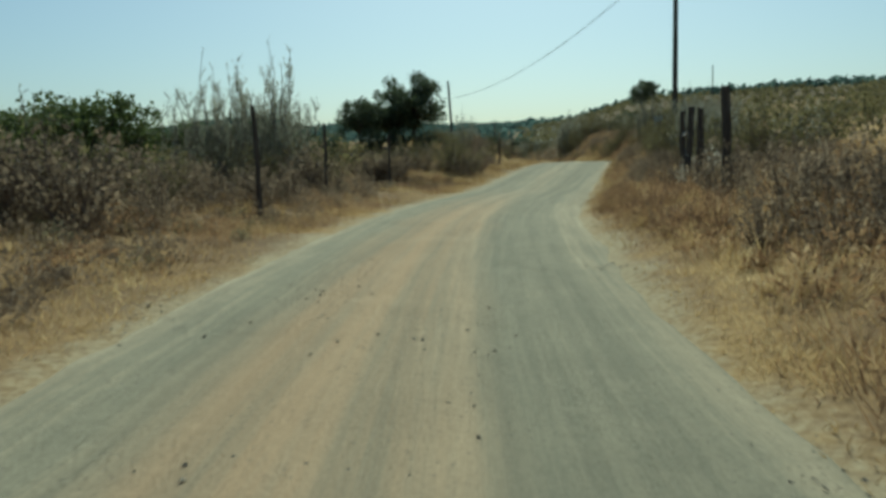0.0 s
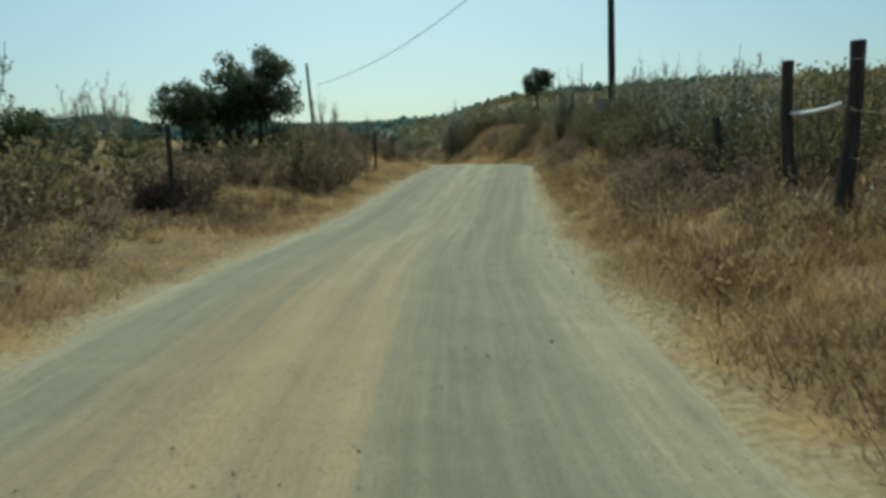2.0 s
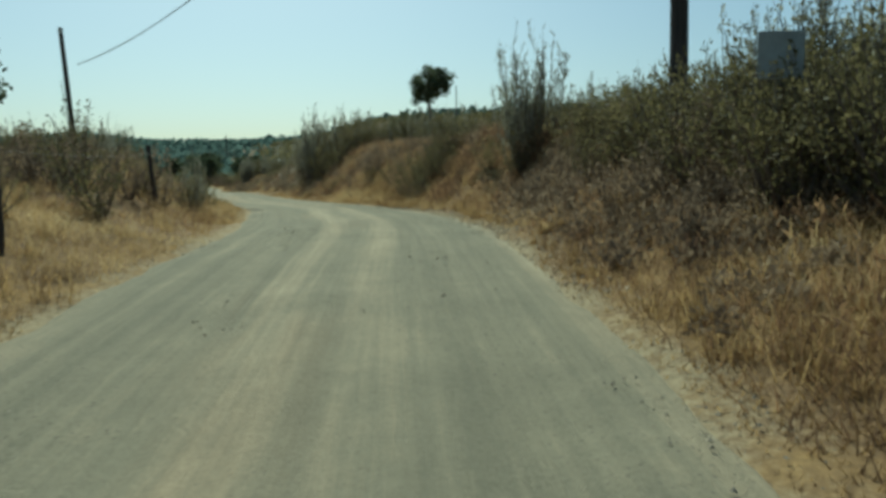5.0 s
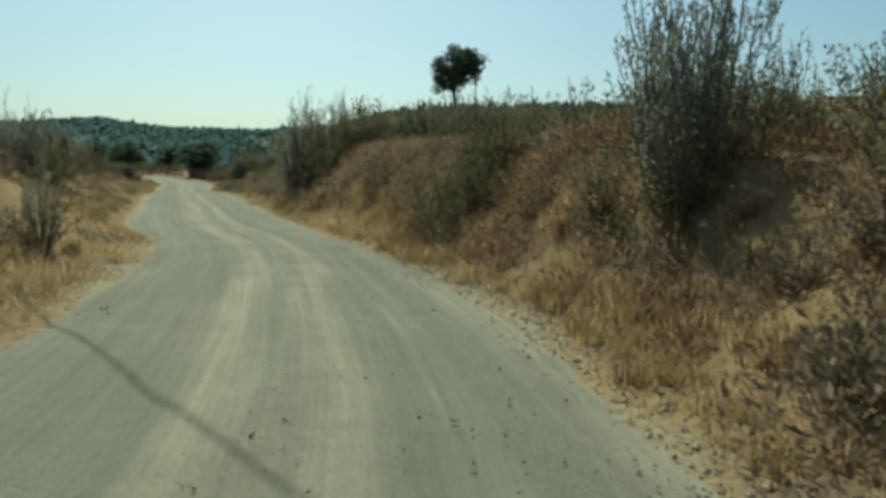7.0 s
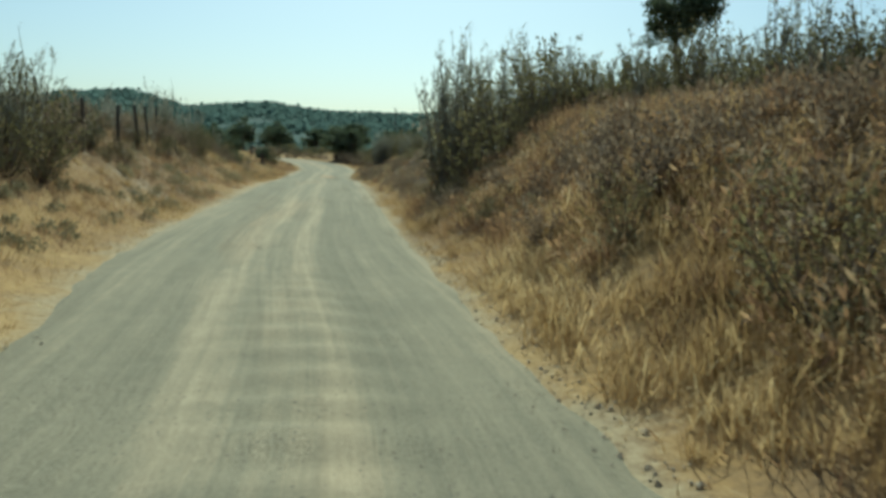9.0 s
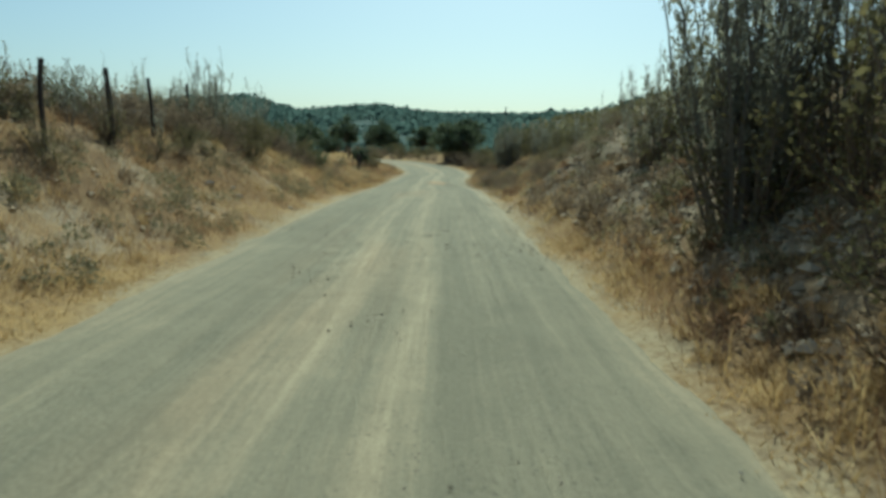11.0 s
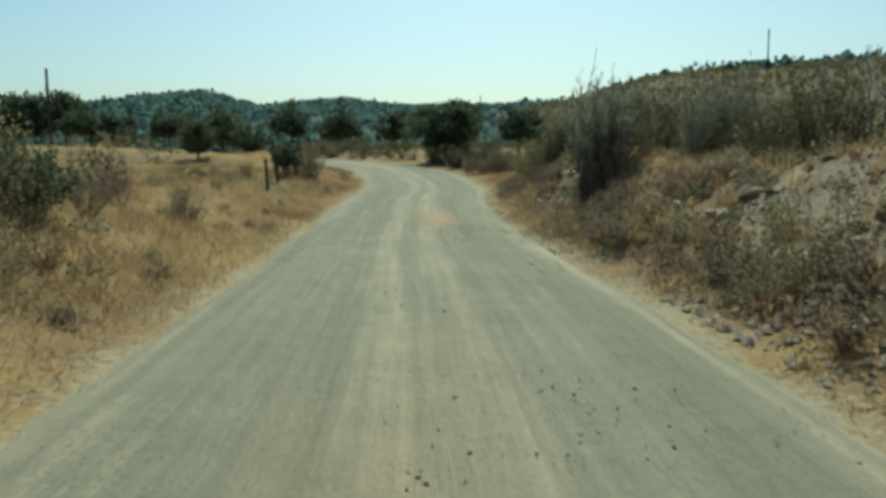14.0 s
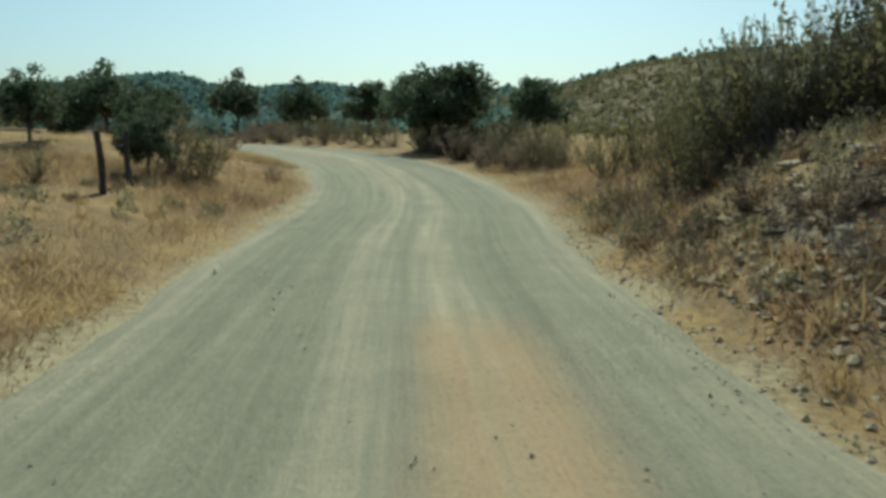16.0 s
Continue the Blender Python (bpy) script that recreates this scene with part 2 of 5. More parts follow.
BARK = mottled("bark", (0.065, 0.05, 0.04), (0.13, 0.105, 0.085), 9.0, 0.9, 0.7, 0.02, 0.25)
TWIG = mottled("twigs", (0.105, 0.08, 0.06), (0.21, 0.16, 0.12), 12.0)
GREYTWIG = mottled("grey_twigs", (0.14, 0.12, 0.095), (0.25, 0.22, 0.175), 12.0)
PALETWIG = mottled("bleached_twigs", (0.30, 0.24, 0.16), (0.46, 0.38, 0.27), 12.0)
POSTWOOD = mottled("weathered_post", (0.045, 0.036, 0.03), (0.10, 0.082, 0.068), 16.0, 0.9, 0.6, 0.01, 0.12)
POLEWOOD = mottled("tarred_pole", (0.04, 0.034, 0.03), (0.085, 0.07, 0.058), 10.0, 0.8, 0.5, 0.01, 0.08)
PEBBLE = mottled("road_pebble", (0.22, 0.185, 0.14), (0.42, 0.36, 0.265), 9.0, 0.9, 0.4, 0.01)
STONE = mottled("field_stone", (0.22, 0.185, 0.14), (0.42, 0.365, 0.28), 7.0, 0.9, 0.5, 0.02)
PALESTONE = mottled("pale_stone", (0.30, 0.26, 0.205), (0.54, 0.485, 0.40), 6.0, 0.9, 0.5, 0.02)
SHALE = mottled("weathered_shale", (0.34, 0.265, 0.17), (0.56, 0.45, 0.31), 3.5, 0.9, 0.7, 0.03)
m_, n_, l_, b_ = material("black_cable", 0.5, 0.4)
b_.inputs["Base Color"].default_value = (0.03, 0.03, 0.03, 1)
CABLE = m_
m_, n_, l_, b_ = material("galvanised_wire", 0.45, 0.5)
b_.inputs["Base Color"].default_value = (0.14, 0.13, 0.115, 1)
b_.inputs["Metallic"].default_value = 0.35
WIRE = m_
m_, n_, l_, b_ = material("white_plastic", 0.5, 0.4)
b_.inputs["Base Color"].default_value = (0.72, 0.72, 0.70, 1)
PLASTIC = m_
SIGNBACK = mottled("dull_grey_metal", (0.30, 0.31, 0.29), (0.40, 0.41, 0.38), 5.0, 0.6, 0.1, 0.002)

# ---- the lie of the land ----
# left and right edge of the road by y, and its height
EDGE_Y = np.array([-60, -5, 4, 8, 14, 20, 26, 32, 38, 41, 44, 47, 50, 52, 54, 58, 62, 70, 76, 82, 88, 94, 98.0])
EDGE_L = np.array([-3.0, -2.6, -2.5, -2.3, -1.75, -0.75, 1.3, 3.2, 5.0, 5.5, 5.85, 6.2, 6.1, 5.75, 5.35, 5.05, 4.95, 4.8, 4.7, 4.6, 4.35, 4.3, 4.55])
EDGE_R = np.array([1.2, 1.4, 1.65, 1.95, 2.7, 4.0, 5.6, 7.2, 8.95, 9.45, 9.6, 9.65, 9.55, 9.45, 9.35, 9.2, 9.15, 8.95, 8.8, 8.6, 8.3, 8.2, 8.6])
BEND = np.array([(6.4, 102), (5.6, 106.5), (3.7, 111), (0.3, 117), (-5, 124), (-10, 131), (-22, 144), (-45, 160)], float)
ROAD_Y = np.array([-60, 0, 5, 11, 17.6, 21, 24, 27, 31, 35, 40, 48, 55, 61, 66, 71, 76, 81, 87, 92, 97, 101, 106, 111, 117, 124, 131, 160])
ROAD_Z = np.array([-1.24, 0.00, 0.13, 0.27, 0.34, 0.39, 0.49, 0.71, 1.05, 1.33, 1.41, 1.42, 1.42, 1.46, 1.52, 1.61, 1.64, 1.61, 1.52, 1.58, 1.72, 1.83, 2.11, 2.40, 2.56, 2.70, 2.75, 2.49])


def smooth_track():
    ys = np.arange(-60, 98.01, 0.5)
    mid = np.stack([(np.interp(ys, EDGE_Y, EDGE_L) + np.interp(ys, EDGE_Y, EDGE_R)) / 2, ys], 1)
    pts = np.concatenate([mid, BEND])
    seg = np.r_[0, np.cumsum(np.hypot(*np.diff(pts, axis=0).T))]
    s = np.arange(0, seg[-1], 0.25)
    c = np.stack([np.interp(s, seg, pts[:, k]) for k in (0, 1)], 1)
    k = np.hanning(25)
    k /= k.sum()
    for a in (0, 1):
        c[12:-12, a] = np.convolve(c[:, a], k, "valid")
    return s, c


TRACK_S, TRACK = smooth_track()
tan = np.gradient(TRACK, axis=0)
tan /= np.hypot(*tan.T)[:, None]
TRACK_N = np.stack([tan[:, 1], -tan[:, 0]], 1)      # to the right
TRACK_S = TRACK_S - np.interp(0.0, TRACK[:, 1], TRACK_S)
HALF = np.interp(TRACK[:, 1], EDGE_Y, (EDGE_R - EDGE_L) / 2) * np.abs(TRACK_N[:, 0])
HALF[TRACK[:, 1] > 97] = 2.0
ROAD_H = np.interp(TRACK[:, 1], ROAD_Y, ROAD_Z)
kk = np.hanning(29)
ROAD_H[14:-14] = np.convolve(ROAD_H, kk / kk.sum(), "valid")


def value_noise(x, y, scale, seed):
    """Smooth noise from -1 to 1 on numpy arrays."""
    x, y = np.asarray(x, float) / scale + seed * 17.3, np.asarray(y, float) / scale - seed * 9.1
    i, j = np.floor(x).astype(int), np.floor(y).astype(int)
    u, v = x - i, y - j
    u, v = u * u * (3 - 2 * u), v * v * (3 - 2 * v)

    def h(a, b):
        n = (a * 374761393 + b * 668265263 + seed * 144665) & 0x7FFFFFFF
        n = ((n ^ (n >> 13)) * 1274126177) & 0x7FFFFFFF
        return ((n ^ (n >> 16)) & 0xFFFF) / 32767.5 - 1
    return (h(i, j) * (1 - u) + h(i + 1, j) * u) * (1 - v) + (h(i, j + 1) * (1 - u) + h(i + 1, j + 1) * u) * v


def along(x, y):
    """Index on the track, distance to its right and the track's length there."""
    x, y = np.asarray(x, float).ravel(), np.asarray(y, float).ravel()
    idx = np.empty(len(x), int)
    for a in range(0, len(x), 20000):
        dx = x[a:a + 20000, None] - TRACK[None, ::4, 0]
        dy = y[a:a + 20000, None] - TRACK[None, ::4, 1]
        idx[a:a + 20000] = np.argmin(dx * dx + dy * dy, 1) * 4
    best, bd = idx.copy(), np.full(len(x), 1e18)
    for o in range(-3, 4):
        k = np.clip(idx + o, 0, len(TRACK) - 1)
        q = (x - TRACK[k, 0]) ** 2 + (y - TRACK[k, 1]) ** 2
        best, bd = np.where(q < bd, k, best), np.minimum(q, bd)
    off = np.stack([x, y], 1) - TRACK[best]
    side = (off * TRACK_N[best]).sum(1)
    return best, np.sign(side) * np.sqrt(bd), TRACK_S[best]


# banks by y: rise above the road, its run, and the fall or rise of the land behind
BANK_Y = np.array([-60, 0, 10, 22, 30, 34, 38, 45, 52, 58, 64, 70, 77, 84, 90, 97, 103, 120, 160.0])
RIGHT_UP = np.array([0.38, 0.38, 0.38, 0.5, 0.75, 1.0, 1.4, 1.7, 1.75, 2.0, 2.3, 2.1, 1.6, 1.15, 1.2, 0.95, 0.25, 0.3, 0.3])
RIGHT_RUN = np.array([2.2, 2.2, 2.0, 2.4, 2.6, 2.7, 2.6, 2.6, 2.5, 2.8, 3.2, 3.2, 2.8, 2.5, 2.4, 2.1, 2.5, 2.5, 2.5])
RIGHT_SLOPE = np.array([0.15, 0.15, 0.16, 0.13, 0.09, 0.07, 0.05, 0.04, 0.04, 0.08, 0.13, 0.13, 0.10, 0.07, 0.08, 0.05, 0.02, 0.01, 0.0])
LEFT_UP = np.array([0.5, 0.5, 0.4, 0.25, 0.25, 0.3, 0.4, 0.7, 1.3, 1.6, 1.6, 1.55, 1.35, 0.9, 0.55, 0.5, 0.5, 0.5, 0.5])
LEFT_RUN = np.array([3.0, 3.0, 2.8, 2.6, 2.6, 2.6, 2.4, 2.4, 2.8, 3.2, 3.2, 3.0, 2.8, 2.6, 2.8, 2.8, 2.8, 3.0, 3.0])
LEFT_SLOPE = np.array([-0.02, -0.02, -0.02, -0.03, -0.03, -0.02, -0.01, 0, 0.03, 0.05, 0.05, 0.05, 0.02, -0.01, 0.0, 0.01, 0.02, 0.02, 0.0])


def hills(x, y):
    """The far land: a shallow basin and wooded ridges round it."""
    dx, dy = x - 6.0, y - 60.0
    r = np.hypot(dx, dy)
    az = np.degrees(np.arctan2(dx, dy))
    lift = np.interp(az, [-180, -120, -75, -45, -30, -26, -22.5, -19, -16, -12.2, -10.2, -6.8, -2.5, 1, 6, 8.7, 10.3, 12, 15.6, 20, 30, 60, 90, 120, 180],
                     [2, 2, 2.3, 2.5, 2.6, 2.85, 3.4, 3.9, 4.1, 3.2, 3.35, 3.75, 3.2, 3.05, 3.2, 3.6, 3.6, 4.0, 4.9, 5.3, 5.5, 4.8, 4, 3, 2])
    reach = np.interp(az, [-180, -30, 0, 8, 20, 60, 180], [560, 560, 560, 480, 330, 280, 500])
    top = np.tan(np.radians(lift)) * reach + 2
    u = np.clip((r - 120) / (reach - 120), 0, 2.2)
    rise = np.where(u < 1, u * u * (3 - 2 * u), 1 - 0.25 * (u - 1))
    bumps = value_noise(x, y, 75, 3) * 0.03 + value_noise(x, y, 30, 4) * 0.02 + value_noise(x, y, 200, 5) * 0.03
    return 2.6 + (top - 2.6) * rise * (1 + bumps)


def land(x, y, sink=True):
    x, y = np.asarray(x, float), np.asarray(y, float)
    shape = x.shape
    k, d, s = along(x, y)
    xf, yf = x.ravel(), y.ravel()
    ty = TRACK[k, 1]
    base, half = ROAD_H[k], HALF[k]
    wob = value_noise(xf, yf, 2.2, 11) * 0.22
    e = np.abs(d) - half + wob * np.clip(np.abs(d) - half + 0.5, 0, 1)
    right = d > 0

    def pick(r, l):
        return np.where(right, np.interp(ty, BANK_Y, r), np.interp(ty, BANK_Y, l))
    up, run, slope = pick(RIGHT_UP, LEFT_UP), pick(RIGHT_RUN, LEFT_RUN), pick(RIGHT_SLOPE, LEFT_SLOPE)
    u = np.clip((e - 0.25) / run, 0, 1)
    ledge = u ** 1.15 * (1 - u) + u * u * (3 - 2 * u) * u
    rough = value_noise(xf, yf, 3.1, 1) * 0.16 + value_noise(xf, yf, 1.1, 2) * 0.07 + value_noise(xf, yf, 0.42, 6) * 0.03
    near = base + up * ledge + slope * np.clip(e - run - 0.25, 0, np.where(right, 60, 20)) + rough * np.clip(e / 1.2, 0, 1)
    if sink:
        near = near - 0.07 * np.clip((0.1 - e) / 0.35, 0, 1)
    far = hills(xf, yf) + value_noise(xf, yf, 9, 8) * 0.25
    w = np.clip((np.abs(d) - 22) / 70, 0, 1)
    w = w * w * (3 - 2 * w)
    return (near * (1 - w) + far * w).reshape(shape)


def spread(a, b, step, far, grow=1.09):
    mid = list(np.arange(a, b, step))
    lo, hi, st = [a - step], [b], step
    while hi[-1] < far:
        st *= grow
        hi.append(hi[-1] + st)
    st = step
    while lo[-1] > -far:
        st *= grow
        lo.append(lo[-1] - st)
    return np.array(lo[::-1] + mid + hi)


def mesh_from(name, verts, faces, mat, smooth=False):
    """A mesh from numpy arrays: verts n x 3, faces m x 3 or m x 4."""
    me = bpy.data.meshes.new(name)
    verts, faces = np.asarray(verts, np.float32), np.asarray(faces, np.int32)
    me.vertices.add(len(verts))
    me.vertices.foreach_set("co", verts.ravel())
    k = faces.shape[1]
    me.loops.add(faces.size)
    me.loops.foreach_set("vertex_index", faces.ravel())
    me.polygons.add(len(faces))
    me.polygons.foreach_set("loop_start", np.arange(0, faces.size, k, dtype=np.int32))
    me.polygons.foreach_set("use_smooth", np.full(len(faces), smooth))
    me.update(calc_edges=True)
    me.materials.append(mat)
    return me


def sheet(nu, nv):
    a = (np.arange(nu - 1)[:, None] * nv + np.arange(nv - 1)[None]).ravel()
    return np.stack([a, a + nv, a + nv + 1, a + 1], 1)


def build_ground():
    xs, ys = spread(-3.5, 14.0, 0.19, 2600, 1.11), spread(1.0, 104, 0.26, 2600, 1.11)
    gx, gy = np.meshgrid(xs, ys, indexing="ij")
    v = np.stack([gx, gy, land(gx, gy)], -1).reshape(-1, 3)
    f = sheet(len(xs), len(ys))
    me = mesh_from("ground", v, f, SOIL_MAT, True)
    k, d, s = along(gx, gy)
    uv = me.uv_layers.new(name="verge")
    co = np.stack([np.abs(d) - HALF[k], s], -1)
    uv.data.foreach_set("uv", co[f.ravel()].ravel().astype(np.float32))
    rock = me.uv_layers.new(name="rock")
    e = np.abs(d) - HALF[k]
    on = np.clip((e - 0.5) / 0.5, 0, 1) * np.clip((5.0 - e) / 2.5, 0, 0.85) * (d > 0) * (np.clip(1 - np.abs(gy.ravel() - 68.5) / 11 + 0.3, 0, 1) + np.clip(1.4 - np.abs(gy.ravel() - 91) / 2.2, 0, 1) * np.clip((2.5 - e) / 0.6, 0, 1) * np.clip((e - 0.6) / 0.6, 0, 1) + np.clip(1.5 - np.abs(gy.ravel() - 81.5) / 2.0, 0, 1) * np.clip((2.7 - e) / 0.5, 0, 1) * np.clip((e - 0.9) / 0.4, 0, 1))
    on = on + 0.5 * (d < 0) * np.clip((e - 0.3) / 0.5, 0, 1) * np.clip((4.0 - e) / 1.5, 0, 1) * np.clip(1.6 - np.abs(gy.ravel() - 66) / 8, 0, 1)
    co = np.stack([np.clip(on, 0, 1), 0 * on], -1)
    rock.data.foreach_set("uv", co[f.ravel()].ravel().astype(np.float32))
    ob = new("ground", me)
    tagged(ob, "dry rolling ground of straw-coloured earth and scrub", "ground", kind="structure")


def build_road():
    keep = (TRACK_S > -25) & (TRACK_S < 150)
    idx = np.flatnonzero(keep)
    s = np.arange(TRACK_S[idx[0]], TRACK_S[idx[-1]], 0.13)
    c = np.stack([np.interp(s, TRACK_S, TRACK[:, k]) for k in (0, 1)], 1)
    nr = np.stack([np.interp(s, TRACK_S, TRACK_N[:, k]) for k in (0, 1)], 1)
    half, base = np.interp(s, TRACK_S, HALF), np.interp(s, TRACK_S, ROAD_H)
    w = np.linspace(-1, 1, 41)
    d = w[None] * (half[:, None] + 0.22)
    # the mouth of a side track on the right
    mouth = np.exp(-((s - np.interp(101.3, TRACK[:, 1], TRACK_S)) / 1.3) ** 2) * 4.0
    d = d + np.clip(w, 0, 1)[None] ** 3 * mouth[:, None]
    x, y = c[:, :1] + nr[:, :1] * d, c[:, 1:] + nr[:, 1:] * d
    ss = np.broadcast_to(s[:, None], d.shape)
    edge = np.clip((np.abs(d) - half[:, None] + 0.5) / 0.6, 0, 1)
    shift = value_noise(ss, 0 * ss, 9, 21) * 0.25
    ruts = -0.035 * (np.exp(-((d + 0.8 + shift) / 0.28) ** 2) + np.exp(-((d - 0.95 + shift) / 0.28) ** 2))
    z = base[:, None] + 0.03 * (1 - (d / 2.2) ** 2) + ruts + 0.015 * np.exp(-((np.abs(d) - half[:, None] + 0.3) / 0.22) ** 2)
    z = z + value_noise(x, y, 0.7, 22) * 0.012 + value_noise(x, y, 0.28, 23) * 0.008 + value_noise(d, ss / 6, 0.2, 24) * 0.008
    # washboard in the right-hand track
    wash = np.clip(1 - np.abs(ss - 50.0) / 9.0, 0, 1) * np.exp(-((d - 0.3) / 0.5) ** 2)
    z = z + 0.026 * wash * np.sin(ss * 2 * math.pi / 0.52 + value_noise(d, ss, 1.0, 25) * 1.5)
    lumps = np.clip(1 - np.abs(ss - 75.0) / 3.5, 0, 1) * np.exp(-((d - 0.9) / 0.6) ** 2)
    z = z + 0.03 * lumps * value_noise(d * 0.5, ss, 0.2, 27)
    z = z - edge * 0.075 + value_noise(x, y, 0.5, 26) * 0.018 * edge
    v = np.stack([x, y, z], -1).reshape(-1, 3)
    f = sheet(len(s), len(w))
    me = mesh_from("road", v, f[:, ::-1], ROAD_MAT, True)
    uv = me.uv_layers.new(name="road")
    co = np.stack([d, ss], -1).reshape(-1, 2)
    uv.data.foreach_set("uv", co[f[:, ::-1].ravel()].ravel().astype(np.float32))
    tagged(new("road", me), "dusty tan gravel road with grey wheel tracks", "road", kind="structure")


build_ground()
build_road()


# ---- plants ----
def blades(pos, height, width, lean, seed):
    """Thin pointed blades, each one triangle. pos n x 3, height and width n."""
    r = np.random.default_rng(seed)
    n = len(pos)
    a = r.uniform(0, 2 * np.pi, n)
    side = np.stack([np.cos(a), np.sin(a), np.zeros(n)], 1) * width[:, None] / 2
    b = r.uniform(0, 2 * np.pi, n)
    out = np.stack([np.cos(b), np.sin(b), np.zeros(n)], 1) * (height * lean * r.uniform(0.2, 1.0, n))[:, None]
    up = np.stack([np.zeros(n), np.zeros(n), height], 1)
    v = np.stack([pos - side, pos + side, pos + up * r.uniform(0.75, 1.0, n)[:, None] + out], 1)
    f = np.arange(n * 3).reshape(-1, 3)
    return v.reshape(-1, 3), f


def tube_paths(paths, radii, sides=4):
    """Tapered tubes along paths (n x k x 3) with radii n x k."""
    n, k, _ = paths.shape
    t = np.gradient(paths, axis=1)
    t /= np.linalg.norm(t, axis=2, keepdims=True) + 1e-9
    ref = np.where(np.abs(t[..., 2:3]) > 0.9, [1.0, 0, 0], [0, 0, 1.0])
    u = np.cross(t, ref)
    u /= np.linalg.norm(u, axis=2, keepdims=True) + 1e-9
    w = np.cross(t, u)
    a = np.arange(sides) * 2 * np.pi / sides
    v = paths[:, :, None] + radii[:, :, None, None] * (np.cos(a)[None, None, :, None] * u[:, :, None] + np.sin(a)[None, None, :, None] * w[:, :, None])
    base = np.arange(n)[:, None, None] * k * sides + np.arange(k - 1)[None, :, None] * sides
    j = np.arange(sides)[None, None]
    j2 = (j + 1) % sides
    f = np.stack([base + j, base + j2, base + sides + j2, base + sides + j], -1).reshape(-1, 4)
    return v.reshape(-1, 3), f


def leaf_quads(pos, size, way=None, spread_=1.0, seed=0, slim=0.5):
    """Small pointed leaves (rhombs) at pos, along way with scatter."""
    r = np.random.default_rng(seed)
    n = len(pos)
    d = r.normal(size=(n, 3)) * spread_
    if way is not None:
        d = d + way
    d /= np.linalg.norm(d, axis=1, keepdims=True) + 1e-9
    e = np.cross(d, r.normal(size=(n, 3)))
    e /= np.linalg.norm(e, axis=1, keepdims=True) + 1e-9
    s = (size * r.uniform(0.6, 1.3, n))[:, None]
    v = np.stack([pos, pos + d * s * 0.5 + e * s * slim / 2, pos + d * s, pos + d * s * 0.5 - e * s * slim / 2], 1)
    return v.reshape(-1, 3), np.arange(n)[:, None] * 4 + [0, 1, 2, 3]


def part(name, me, parent, label="", kind=""):
    ob = new(name, me)
    ob.parent = parent
    return tagged(ob, label, kind=kind)


def shrub_meshes(seed, height, spread_, stems, leaves, leaf, mat, twig=TWIG, upright=0.5, bare=0.3, spiky=0.0):
    """Stems fan out from the root; leaves sit along them from bare (0 to 1) upwards."""
    r = np.random.default_rng(seed)
    k = 4
    a = r.uniform(0, 2 * np.pi, stems)
    rad = spread_ * np.sqrt(r.uniform(0.02, 1, stems))
    tall = height * (1 - 0.45 * (rad / spread_) ** 2) * r.uniform(0.7, 1.05, stems) * (1 + spiky * (r.uniform(0, 1, stems) > 0.85))
    u = np.linspace(0, 1, k)
    paths = np.zeros((stems, k, 3))
    ex = upright
    paths[:, :, 0] = np.cos(a)[:, None] * rad[:, None] * (0.25 + 0.75 * u[None] ** ex) * u[None] ** 0.3
    paths[:, :, 1] = np.sin(a)[:, None] * rad[:, None] * (0.25 + 0.75 * u[None] ** ex) * u[None] ** 0.3
    paths[:, :, 2] = tall[:, None] * u[None] - 0.06
    paths += r.normal(size=paths.shape) * 0.05 * height * u[None, :, None]
    radii = np.outer(r.uniform(0.006, 0.014, stems) * height ** 0.7, np.linspace(1, 0.25, k))
    sv, sf = tube_paths(paths, radii, 3)
    st = r.integers(0, stems, leaves)
    q = bare + (1 - bare) * r.uniform(0, 1, leaves) ** 0.8
    fi = q * (k - 1)
    i0 = np.minimum(fi.astype(int), k - 2)
    p = paths[st, i0] + (paths[st, i0 + 1] - paths[st, i0]) * (fi - i0)[:, None]
    p = p + r.normal(size=p.shape) * 0.055 * height ** 0.5 * (1 - 0.55 * q)[:, None] * np.array([1, 1, 0.8])
    p[:, 2] = np.maximum(p[:, 2], 0.02)
    way = paths[st, i0 + 1] - paths[st, i0]
    way /= np.linalg.norm(way, axis=1, keepdims=True) + 1e-9
    lv, lf = leaf_quads(p, leaf * np.ones(leaves), way, 0.7, seed + 1, 0.5)
    return mesh_from("branchwork", sv, sf, twig), mesh_from("foliage", lv, lf, mat)


